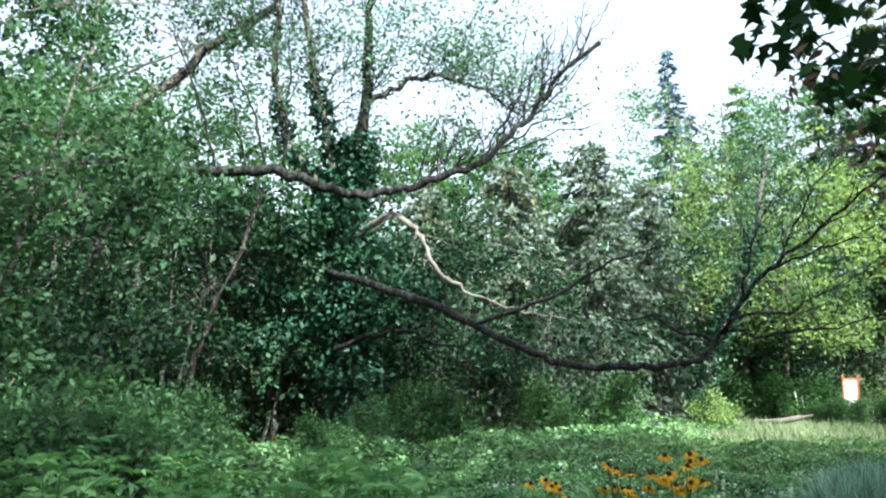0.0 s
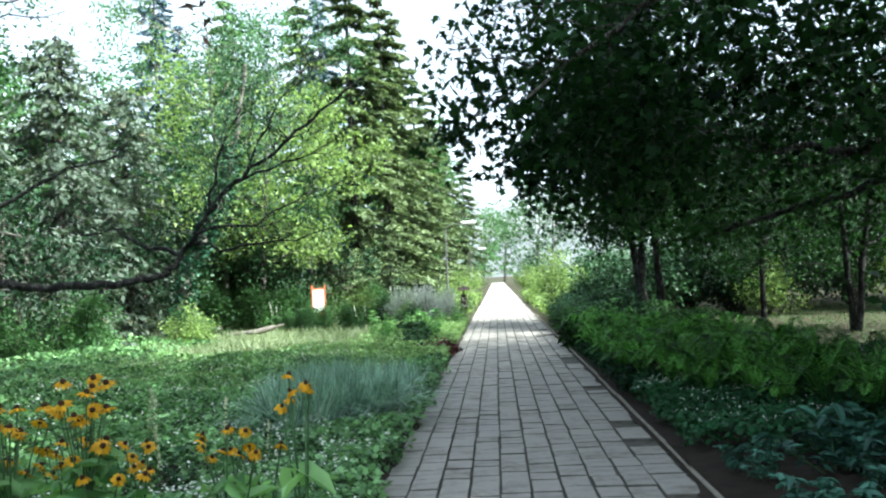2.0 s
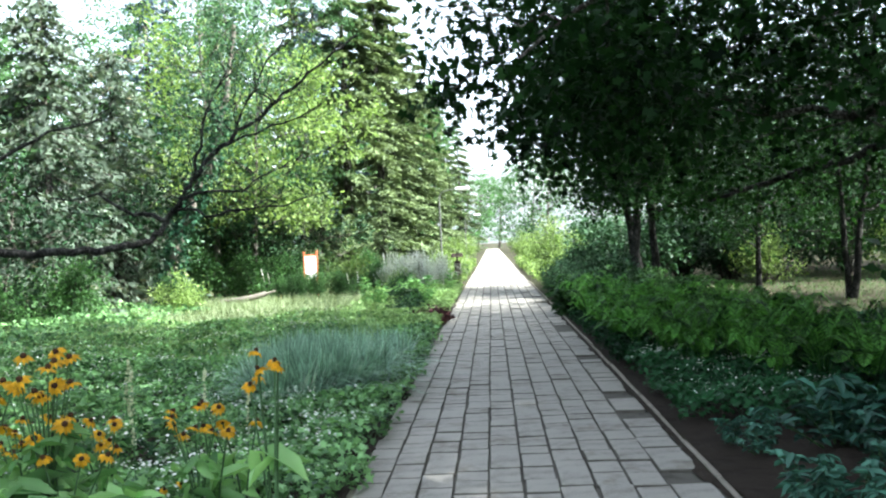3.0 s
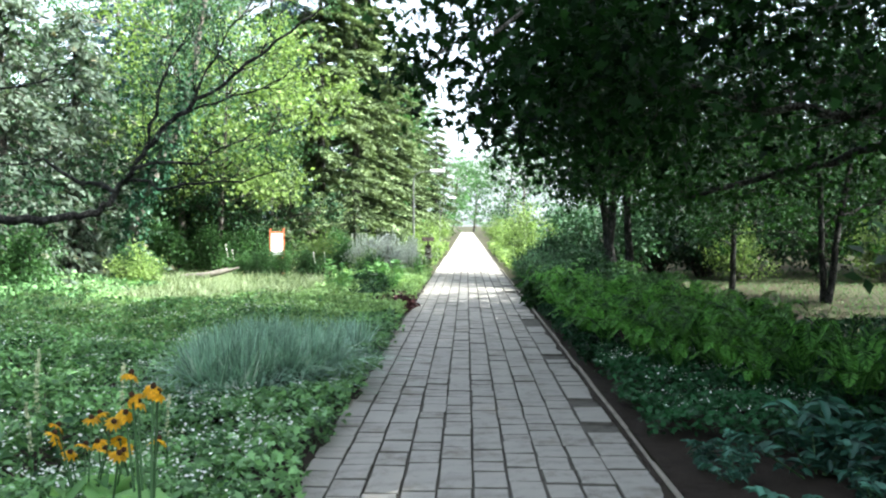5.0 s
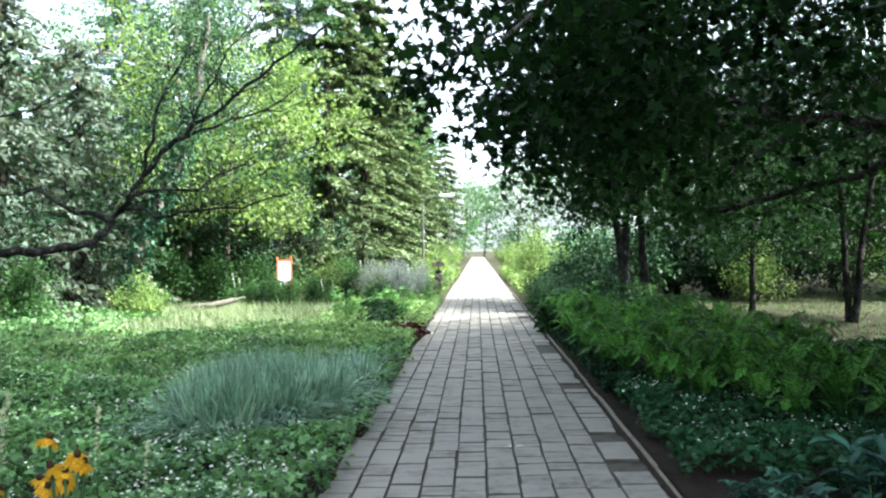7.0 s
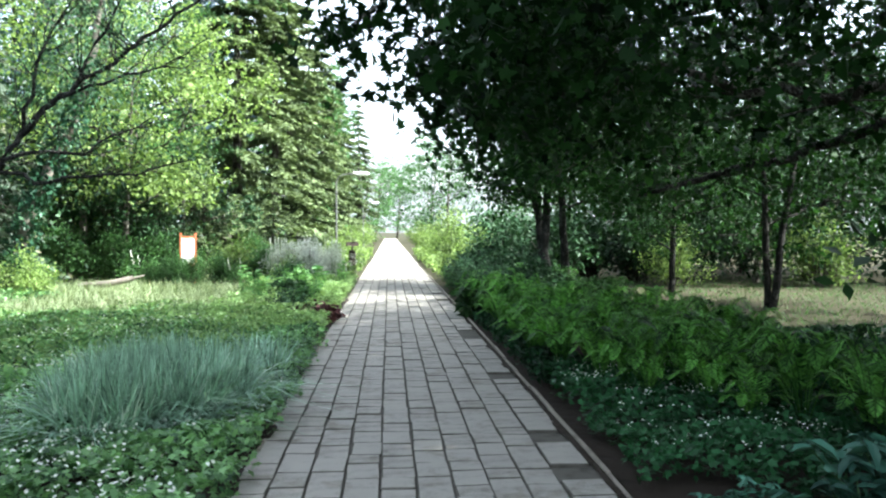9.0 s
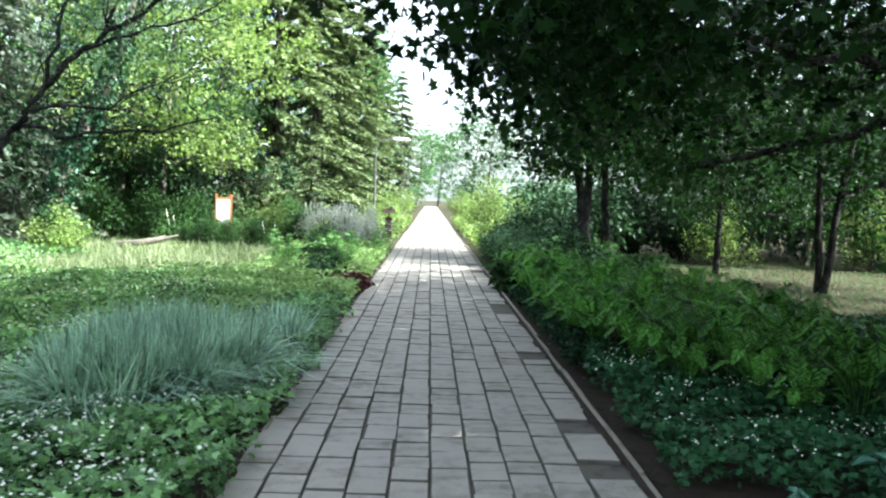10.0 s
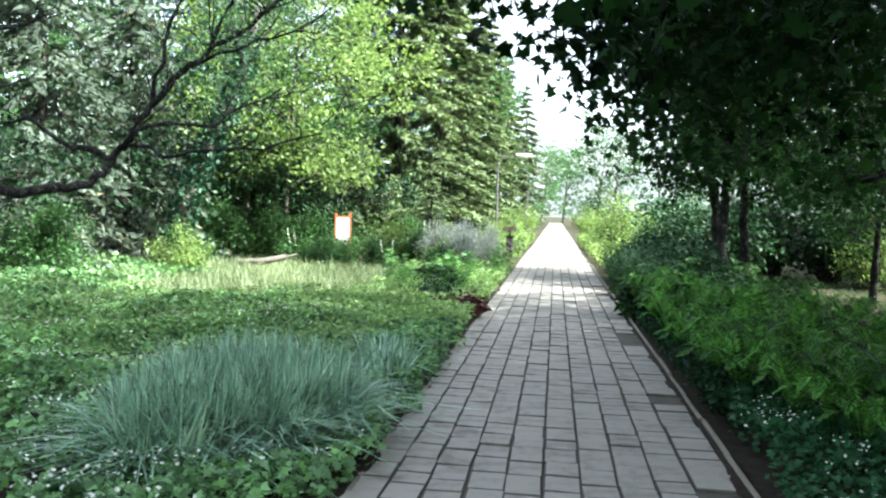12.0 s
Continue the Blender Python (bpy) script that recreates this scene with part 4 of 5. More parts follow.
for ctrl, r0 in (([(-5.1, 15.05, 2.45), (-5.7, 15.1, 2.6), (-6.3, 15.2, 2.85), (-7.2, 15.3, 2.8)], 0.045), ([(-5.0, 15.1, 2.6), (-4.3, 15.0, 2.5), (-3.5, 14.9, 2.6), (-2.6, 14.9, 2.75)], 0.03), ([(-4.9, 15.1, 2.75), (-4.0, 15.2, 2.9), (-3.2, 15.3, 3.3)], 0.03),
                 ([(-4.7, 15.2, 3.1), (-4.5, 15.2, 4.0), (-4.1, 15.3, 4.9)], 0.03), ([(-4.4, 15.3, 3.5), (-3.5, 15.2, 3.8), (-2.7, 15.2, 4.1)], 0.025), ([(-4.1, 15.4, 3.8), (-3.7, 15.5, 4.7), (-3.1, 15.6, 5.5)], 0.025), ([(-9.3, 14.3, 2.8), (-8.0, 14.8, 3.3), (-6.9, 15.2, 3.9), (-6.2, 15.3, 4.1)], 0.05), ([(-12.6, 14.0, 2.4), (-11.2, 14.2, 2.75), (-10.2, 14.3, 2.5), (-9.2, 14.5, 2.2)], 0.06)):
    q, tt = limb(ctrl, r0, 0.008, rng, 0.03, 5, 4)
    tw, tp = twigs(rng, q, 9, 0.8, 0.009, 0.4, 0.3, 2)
    part("side_branch", raw_mesh("side_branch", *merge([tt] + tw)), M_BARK_SHADED, low)
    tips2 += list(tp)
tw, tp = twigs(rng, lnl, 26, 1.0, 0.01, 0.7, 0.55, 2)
part("twig", raw_mesh("twig", *merge(tw)), M_BARK_SHADED, low)
tips2 = np.array(tips2 + list(tp))
cen = tips2[rng.integers(0, len(tips2), 1500)] + rng.normal(size=(1500, 3)) * 0.22
part("foliage", raw_mesh("foliage", *leaves(rng, cen, 0.075, 0.42, 0.5, 0.3)), L_WILLOW, low)

# slanting bare trunks behind the ivy-clad tree
slant = thing("slanting_tree", "thick slanting trunk of an old tree in the wood", "tree")
lns, tt = limb([(-20.9, 9.0, -0.1), (-19.7, 10.7, 5.0), (-18.26, 12.56, 7.72), (-16.73, 14.7, 10.27), (-15.4, 16.3, 12.2)], 0.2, 0.08, rng, 0.05, 8)
part("trunk", raw_mesh("trunk", *tt), M_BARK, slant)
tw, tp = twigs(rng, lns, 22, 1.7, 0.022, 0.7, 0.55, 3)
part("twig", raw_mesh("twig", *merge(tw)), M_BARK, slant)
cen = tp[rng.integers(0, len(tp), 2200)] + rng.normal(size=(2200, 3)) * 0.4
part("crown", raw_mesh("crown", *leaves(rng, cen, 0.12, 0.45, 0.4, 0.4)), L_WILLOW, slant, "thin grey-green leaves")
for ctrl, r0 in (([(-14.7, 11.7, -0.1), (-14.45, 11.96, 1.83), (-13.9, 12.6, 4.23), (-13.6, 12.9, 5.4)], 0.075), ([(-15.3, 11.9, -0.1), (-15.05, 12.2, 2.3), (-14.75, 12.6, 3.6)], 0.05)):
    dead = thing("dead_stem", "brown slanting dead stem in the shade of the wood", "dead trunk", "dead stems")
    q, tt = limb(ctrl, r0, 0.03, rng, 0.03, 7)
    part("stem", raw_mesh("stem", *tt), M_BARK, dead)
    tw, _ = twigs(rng, q, 7, 0.7, 0.01, 0.3, 0.4, 1)
    part("twig", raw_mesh("twig", *merge(tw)), M_BARK, dead)

# leaning trunk wrapped in ivy
leaning = thing("leaning_tree", "leaning ivy-wrapped tree trunk at the wood's edge", "tree")
lnt, tt = limb([(-9.3, 25.4, -0.1), (-9.0, 25.5, 1.6), (-8.3, 25.6, 3.4), (-7.6, 25.7, 5.2), (-7.2, 26.0, 8.0)], 0.2, 0.06, rng, 0.03, 8)
part("trunk", raw_mesh("trunk", *tt), M_BARK_PALE, leaning)
part("ivy", raw_mesh("ivy", *leaves(rng, ivy_on(rng, lnt[:20], 1500, 0.35, 0.3), 0.13, 0.85, 0.3, 0.5, FOLD)), L_IVY, leaning)
tw, tp = twigs(rng, lnt, 16, 1.6, 0.02, 0.5, 0.5, 2)
part("twig", raw_mesh("twig", *merge(tw)), M_BARK, leaning)
cen = tp[rng.integers(0, len(tp), 3500)] + rng.normal(size=(3500, 3)) * 0.5
part("crown", raw_mesh("crown", *leaves(rng, cen, 0.12, 0.45, 0.4, 0.4)), L_WILLOW, leaning)

# ---- woods west of the path ----
def P(az, d):
    ox, oy = (-0.55, 1.9) if az >= 39 else (-0.15, 1.2)
    return ox - d * math.sin(radians(az)), oy + d * math.cos(radians(az))


place(broadleaf("shrubby_tree", "leafy young tree with blue-green foliage", 201, 7.5, 2.8, L_FRESH, 0.12, 17000, trunk_r=0.12, crown_low=0.2, stems=3, clump=0.8), [(*P(70, 14.5), 0, 1.0), (*P(61.5, 26), 130, 1.2), (*P(78, 15), 60, 1.2)])
wood_far = broadleaf("distant_tree", "green broad-leaved tree deep in the wood", 212, 12, 4.2, L_GREEN, 0.29, 4500, trunk_r=0.2, crown_low=0.1, clump=0.9, group="trees deep in the wood")
place(wood_far, [(*P(44, 34), 15, 0.7), (*P(50, 33), 65, 0.7), (*P(57, 33), 165, 0.75), (*P(66, 31), 265, 0.8), (*P(47, 40), 40, 0.8), (*P(34, 42), 100, 1.0), (*P(26, 46), 190, 0.95), (*P(40, 44), 10, 0.8), (*P(55, 38), 60, 0.85), (*P(62, 36), 110, 1.1), (*P(70, 32), 200, 1.1), (*P(20, 52), 20, 1.0), (*P(29, 54), 70, 1.0), (-3, -18, 50, 1.0), (-12, -10, 0, 1.0), (-12, 60, 0, 1.2), (-10, 70, 80, 1.2), (-10, 84, 10, 1.3), (-11, 100, 0, 1.4), (1.5, 185, 30, 1.3), (-4.5, 150, 140, 1.2), (-3, 180, 70, 1.3), (6, 135, 100, 1.2), (7.5, 112, 180, 1.1)])
wood_a = broadleaf("broadleaf_tree", "tall green broad-leaved tree of the wood", 202, 12, 4.0, L_GREEN, 0.16, 17000, trunk_r=0.2, crown_low=0.18, clump=0.8, group="trees of the wood")
place(wood_a, [(*P(51, 27), 0, 0.78), (*P(43, 30), 80, 0.9), (*P(37, 28), 150, 0.88), (*P(31, 31), 220, 0.85), (*P(58, 29), 20, 1.0), (*P(66, 26), 300, 1.05), (*P(73, 22), 250, 1.0)])
place(broadleaf("pale_tree", "light-barked broad-leaved tree with airy crown", 203, 13.5, 3.6, L_FRESH, 0.13, 17000, M_BARK_PALE, 0.16, 0.25, clump=0.9, group="trees of the wood"), [(*P(17.5, 33), 0, 0.95), (*P(14.5, 36), 120, 0.9), (*P(62, 22), 200, 1.0), (*P(69, 21), 80, 1.0), (*P(20, 44), 30, 1.0)])
place(broadleaf("lime_green_tree", "low broad-leaved tree with bright lime-green leaves", 204, 7.6, 3.1, L_LIME, 0.13, 13000, M_BARK, 0.12, 0.42, clump=0.8), [(-8.6, 31.6, 0, 1.12)])
yew = conifer("dull_conifer", "dull brownish-green bushy conifer", 205, 8.6, 3.0, L_YEW, whorl=0.36, per=8, spray=0.26, bare=0.0, droop=0.6, n_sp=50, power=0.6, group="bushy conifers of the wood")
place(yew, [(*P(27, 25), 0, 1.0), (*P(32.5, 24), 90, 0.9), (*P(23.5, 29), 40, 0.95), (*P(38, 25), 10, 0.85), (*P(52, 23), 70, 0.8)])
# copies at x 7.4 and 7.8 are unseen, added to block skylight
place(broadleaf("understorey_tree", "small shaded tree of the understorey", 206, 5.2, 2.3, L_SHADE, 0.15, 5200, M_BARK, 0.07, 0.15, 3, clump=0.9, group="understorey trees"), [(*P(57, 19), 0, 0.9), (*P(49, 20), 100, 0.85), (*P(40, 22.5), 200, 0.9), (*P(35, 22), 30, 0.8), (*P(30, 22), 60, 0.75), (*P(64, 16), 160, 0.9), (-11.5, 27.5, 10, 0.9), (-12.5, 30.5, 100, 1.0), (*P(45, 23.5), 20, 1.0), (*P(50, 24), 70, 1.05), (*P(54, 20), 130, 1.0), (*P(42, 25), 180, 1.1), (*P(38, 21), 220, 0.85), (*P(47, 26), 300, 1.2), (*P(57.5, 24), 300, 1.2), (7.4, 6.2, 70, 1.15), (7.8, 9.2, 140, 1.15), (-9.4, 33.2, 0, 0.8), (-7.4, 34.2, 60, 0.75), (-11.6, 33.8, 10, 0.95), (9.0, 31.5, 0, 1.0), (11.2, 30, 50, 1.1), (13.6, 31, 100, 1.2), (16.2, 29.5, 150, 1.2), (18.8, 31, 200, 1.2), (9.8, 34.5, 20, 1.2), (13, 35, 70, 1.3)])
place(bush("shrub", "green shrub at the wood's edge", 207, 1.7, 1.3, L_GREEN, 0.1, 4200, "shrubs at the wood's edge"), [(*P(59, 11.5), 0, 0.95), (*P(64, 10), 60, 0.8), (*P(54, 15), 120, 0.8), (*P(41, 17), 200, 0.75), (*P(37, 18), 10, 0.8), (*P(30.5, 21), 80, 0.85), (*P(26, 22), 140, 0.9), (*P(46, 14.5), 30, 0.5), (*P(68, 8), 20, 0.8), (-8.6, 24.6, 0, 0.6), (-5.0, 28.9, 50, 0.5), (-6.3, 28.3, 20, 0.42), (-4.2, 30.5, 190, 0.6), (-6.9, 28.9, 90, 0.4), (-5.85, 28.55, 140, 0.5), (-6.1, 28.9, 10, 0.48), (-8.3, 31.0, 0, 0.9), (-10.0, 31.0, 50, 1.0), (-11.8, 32.5, 90, 1.1), (-7.4, 31.6, 70, 0.85), (-9.5, 33, 0, 0.9), (-7.0, 33.5, 30, 0.9), (-4.8, 33.5, 80, 0.8), (-11, 31.5, 10, 0.9)])
place(bush("fresh_shrub", "bright green feathery shrub on the grass", 208, 1.3, 0.9, L_LIME, 0.09, 2600, "", "bush"), [(-8.1, 23.6, 0, 0.85), (-2.9, 27.0, 60, 0.7), (-5.1, 31.4, 90, 1.1), (-2.2, 24.5, 0, 0.5), (-3.4, 33.0, 0, 0.9), (3.2, 36.0, 0, 1.2), (2.7, 42, 0, 1.3), (2.6, 33, 90, 0.9), (-2.4, 38, 20, 0.9), (-2.5, 43, 70, 1.0), (-2.6, 50, 0, 1.1), (-2.7, 58, 30, 1.2), (-2.9, 68, 0, 1.4), (-3, 82, 60, 1.5), (2.7, 50, 10, 1.2), (2.8, 60, 80, 1.3), (3.0, 74, 0, 1.5), (3.0, 92, 0, 1.8), (-3.0, 105, 0, 1.8)])

place(bush("pale_shrub", "pale green leafy shrub beside the bed", 209, 1.7, 1.3, L_FRESH, 0.12, 3800, "shrubs at the wood's edge", shape=FOLD), [(*P(61, 9.5), 0, 0.85), (*P(66, 8.5), 80, 0.8), (*P(56.5, 11.5), 150, 0.75), (*P(43, 15.5), 20, 0.6)])

# ---- conifers along the path ----
place(conifer("spruce", "tall spruce with drooping pale-tipped boughs", 301, 17, 3.7, L_SPRUCE, whorl=1.0, per=10, spray=0.34, bare=0.05, droop=0.44, n_sp=300, flat=0.85, hang=0.22, loose=0.1, even=0.12, group="spruces along the path"), [(-6.4, 39.2, 0, 1.0), (-5.9, 47, 80, 1.05), (-6.2, 56, 160, 1.1), (-6.0, 66, 30, 1.05), (-6.0, 78, 0, 1.1), (-6.0, 92, 60, 1.1), (-6.3, 110, 0, 1.2), (-12.5, 41, 200, 0.9), (-11, 50, 10, 1.1), (-4.7, 130, 0, 1.2)])
place(conifer("blue_spruce", "bluish tall spruce behind the wood", 302, 18, 3.2, L_BLUE, whorl=0.6, per=7, spray=0.36, bare=0.1, droop=0.25, n_sp=46, group="spruces of the wood"), [(*P(21.6, 43), 0, 1.0), (-9.0, 46, 60, 0.95), (-17, 47, 0, 0.9)])
place(conifer("low_spruce", "young dark spruce with sweeping lower boughs", 303, 4.6, 2.3, L_SPRUCE, whorl=0.4, per=8, spray=0.2, bare=0.02, droop=0.4, n_sp=60, flat=0.75, hang=0.22, loose=0.06, group="young spruces"), [(-10.0, 33.8, 0, 1.0), (-12.0, 35.0, 90, 1.3), (-8.3, 34.6, 40, 1.0), (-6.6, 34.2, 140, 0.75), (-10.2, 36.6, 200, 1.4), (-14.5, 34, 10, 1.2), (-7.8, 37.5, 70, 1.3), (-4.6, 36.5, 20, 0.7), (*P(55.5, 14.0), 0, 0.26)])

# ---- trees east of the path ----
rng = np.random.default_rng(401)
maple = thing("maple_tree", "large maple with shade-darkened leaves overhanging the path", "tree")
MX, MY = 7.2, 11.5
lm, tt = limb([(MX, MY, -0.1), (MX - 0.1, MY, 3), (MX - 0.2, MY + 0.2, 7), (MX, MY, 12.5)], 0.28, 0.05, rng, 0.02, 10)
part("trunk", raw_mesh("trunk", *tt), M_BARK, maple)
tips3 = []
for ctrl, r0 in (([(MX, MY, 2.9), (5.4, 11.6, 3.1), (4.0, 12.2, 2.85), (2.6, 13.0, 3.2), (1.5, 13.5, 3.0)], 0.1), ([(MX, MY, 4.2), (5.2, 9.6, 5.6), (3.6, 8.6, 5.6), (2.4, 8.0, 4.9)], 0.09),
                 ([(MX, MY, 3.8), (5.0, 10.8, 5.0), (2.8, 10.2, 4.6), (1.2, 9.8, 3.9), (0.1, 9.6, 3.1)], 0.08), ([(MX, MY, 4.8), (5.6, 13, 6.4), (3.2, 14.6, 6.8), (1.4, 15.6, 5.6)], 0.09),
                 ([(MX, MY, 5.5), (5.8, 11.0, 7.6), (3.6, 10.5, 8.6), (1.8, 10.0, 8.0)], 0.08), ([(MX, MY, 6.2), (6.6, 13.5, 8.2), (5, 15.5, 9)], 0.07), ([(MX, MY, 5.0), (7.6, 9.0, 6.6), (7.2, 6.5, 6.6), (6.4, 4.5, 5.6)], 0.08), ([(MX, MY, 3.6), (6.4, 9.4, 4.2), (5.0, 8.0, 4.0), (3.8, 7.2, 3.6)], 0.06),
                 ([(MX, MY, 3.4), (6.2, 13.4, 3.8), (5.0, 15.2, 3.7), (4.0, 16.4, 3.4)], 0.06), ([(MX, MY, 4.4), (8.8, 13.4, 5.6), (9.6, 15.6, 5.6)], 0.07), ([(MX, MY, 7.5), (6.0, 9.8, 9.8), (4.2, 8.4, 10.4)], 0.06), ([(MX, MY, 9), (6, 12, 11.5), (4.6, 12.6, 12)], 0.05), ([(MX, MY, 5.2), (5.2, 12.4, 5.6), (3.0, 13.2, 5.2), (1.2, 13.6, 4.4)], 0.07), ([(MX, MY, 6.4), (4.8, 12.0, 7.2), (2.6, 12.2, 6.8), (0.9, 12.2, 5.8)], 0.07), ([(MX, MY, 4.6), (5.6, 15.0, 4.8), (3.8, 17.4, 4.6), (2.4, 18.6, 3.8)], 0.07), ([(MX, MY, 4.0), (5.6, 10.4, 3.9), (4.2, 9.6, 3.5), (3.0, 9.4, 3.2)], 0.05)):
    q, tt = limb(ctrl, r0, 0.015, rng, 0.05, 6)
    part("limb", raw_mesh("limb", *tt), M_BARK, maple)
    tw, tp = twigs(rng, q, 16, 1.5, 0.014, 0.05, 0.25, 3)
    part("twig", raw_mesh("twig", *merge(tw)), M_BARK, maple)
    tips3 += [q[-1], *tp]
tips3 = np.array(tips3)
tips3[:, 2] = np.maximum(tips3[:, 2], 2.4)
n = 13500
cen = tips3[rng.integers(0, len(tips3), n)] + rng.normal(size=(n, 3)) * np.array((0.42, 0.42, 0.3))
keep = ~((cen[:, 0] < 0.15) & (cen[:, 1] > 7.0)) & ~((cen[:, 0] < 1.2) & (cen[:, 1] < 8.5))
fill = [np.array(c) + rng.normal(size=(k, 3)) * np.array(s) for c, s, k in (((1.5, 11.6, 4.3), (0.7, 1.6, 0.9), 3900), ((2.2, 14.8, 4.4), (0.8, 1.6, 0.9), 2000), ((3.2, 10.5, 4.0), (0.9, 1.2, 0.8), 700), ((1.5, 12.5, 3.2), (0.6, 1.5, 0.45), 1800), ((2.6, 16.5, 3.9), (0.8, 1.5, 0.8), 2000), ((2.8, 20, 4.6), (0.9, 1.5, 1.1), 2200), ((1.15, 13.4, 3.4), (0.4, 1.2, 0.75), 1500), ((1.6, 15.6, 3.8), (0.55, 1.5, 1.0), 2200), ((4.8, 15.5, 3.5), (1.3, 1.8, 0.45), 1300), ((7.2, 17.0, 3.6), (1.4, 2.0, 0.4), 900), ((3.6, 18.5, 3.6), (1.0, 1.5, 0.7), 1600), ((5.5, 20.5, 3.1), (1.6, 1.4, 0.5), 1500), ((8.6, 20.5, 3.4), (1.5, 1.4, 0.6), 1300), ((4.6, 11.2, 3.5), (1.2, 1.5, 0.4), 1900), ((2.0, 9.4, 4.7), (0.7, 0.9, 0.8), 1700), ((2.7, 7.9, 4.3), (0.7, 0.8, 0.8), 900))]
over_path = bend([(1.5, 11.5, 4.3), (0.6, 11.2, 3.8), (-0.2, 11.0, 3.35), (-0.7, 10.9, 2.95)], 6)
part("branch", raw_mesh("branch", *merge([tube(over_path, np.linspace(0.02, 0.006, len(over_path)), 5), tube(bend([over_path[9], (0.1, 11.3, 3.0), (0.4, 11.8, 2.55)], 5), np.linspace(0.008, 0.003, 11), 4)])), M_BARK, maple)
sprig = [np.array(c) + rng.normal(size=(k, 3)) * np.array(s) for c, s, k in (((0.1, 9.6, 2.65), (0.2, 0.25, 0.22), 120), ((0.4, 9.8, 3.3), (0.4, 0.4, 0.35), 320), ((-0.6, 10.95, 3.0), (0.16, 0.3, 0.16), 110), ((-0.35, 11.0, 3.6), (0.3, 0.4, 0.35), 260), ((0.0, 11.3, 2.85), (0.22, 0.3, 0.2), 150), ((0.3, 11.7, 2.65), (0.2, 0.35, 0.2), 170), ((0.45, 12.4, 2.9), (0.25, 0.5, 0.35), 330), ((0.1, 11.8, 4.2), (0.5, 0.8, 0.5), 700))]
cen = np.concatenate([cen[keep]] + [f[f[:, 0] > 0.15] for f in fill] + sprig)
cen = cen[cen[:, 2] > 2.1]
gap = hill(cen[:, 0] + 0.7 * cen[:, 2], cen[:, 1] + 0.4 * cen[:, 2], 2.6) + 0.6 * hill(cen[:, 1] + 1.3 * cen[:, 2], cen[:, 0], 4.3)
cen = cen[gap > np.where(cen[:, 2] > 4.2, np.where(cen[:, 0] > 3.2, 0.12, -0.2), -0.6)]
own = np.random.default_rng(409)
bough, tt = limb([(MX, MY, 2.7), (7.6, 14.4, 3.3), (6.7, 16.7, 2.98), (5.1, 17.3, 2.5), (3.5, 17.0, 2.1)], 0.14, 0.03, own, 0.05, 8)
part("limb", raw_mesh("limb", *tt), M_BARK_SHADED, maple, "thick low-hanging bough with shade-darkened bark")
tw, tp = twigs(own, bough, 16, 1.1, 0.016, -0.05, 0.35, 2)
part("twig", raw_mesh("twig", *merge(tw)), M_BARK_SHADED, maple)
low_leaves = tp[own.integers(0, len(tp), 900)] + own.normal(size=(900, 3)) * np.array((0.25, 0.25, 0.16))
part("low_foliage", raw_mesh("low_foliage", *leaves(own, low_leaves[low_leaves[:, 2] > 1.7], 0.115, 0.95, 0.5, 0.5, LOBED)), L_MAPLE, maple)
over = bend([(2.4, 8.0, 4.9), (1.4, 6.9, 4.2), (0.4, 5.6, 3.4), (-0.4, 4.6, 2.98), (-1.05, 4.05, 2.72)], 8)
part("branch", raw_mesh("branch", *merge([tube(over, np.linspace(0.022, 0.006, len(over)), 5), tube(bend([over[-9], (-0.65, 4.2, 2.78), (-0.88, 4.02, 2.45)], 4), np.linspace(0.007, 0.003, 9), 4), tube(bend([over[-6], (-0.75, 4.1, 2.8), (-0.8, 4.0, 2.68)], 4), np.linspace(0.007, 0.003, 9), 4)])), M_BARK, maple)
clusters = [np.array(c) + rng.normal(size=(k, 3)) * np.array(s) for c, s, k in (((-1.05, 4.05, 2.64), (0.09, 0.1, 0.06), 46), ((-0.88, 4.02, 2.42), (0.08, 0.1, 0.08), 44), ((-0.8, 4.05, 2.7), (0.11, 0.12, 0.06), 46), ((-0.5, 4.4, 2.85), (0.2, 0.2, 0.07), 40))]
spray = np.concatenate(clusters + [over[rng.integers(8, len(over), 200)] + rng.normal(size=(200, 3)) * np.array((0.16, 0.16, 0.1))])
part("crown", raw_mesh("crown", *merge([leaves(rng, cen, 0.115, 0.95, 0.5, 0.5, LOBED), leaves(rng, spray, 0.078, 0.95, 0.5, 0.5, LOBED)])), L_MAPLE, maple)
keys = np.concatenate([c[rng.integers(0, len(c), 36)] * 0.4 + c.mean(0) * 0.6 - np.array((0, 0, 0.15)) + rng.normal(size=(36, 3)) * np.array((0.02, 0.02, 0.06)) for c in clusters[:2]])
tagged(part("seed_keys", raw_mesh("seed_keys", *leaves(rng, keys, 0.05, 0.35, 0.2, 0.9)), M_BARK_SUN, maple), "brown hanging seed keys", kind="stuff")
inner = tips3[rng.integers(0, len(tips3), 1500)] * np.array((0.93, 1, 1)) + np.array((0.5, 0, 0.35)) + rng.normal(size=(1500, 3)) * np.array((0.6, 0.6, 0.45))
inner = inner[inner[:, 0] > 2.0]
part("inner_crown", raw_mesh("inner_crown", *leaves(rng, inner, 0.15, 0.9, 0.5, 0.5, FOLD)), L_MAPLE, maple)

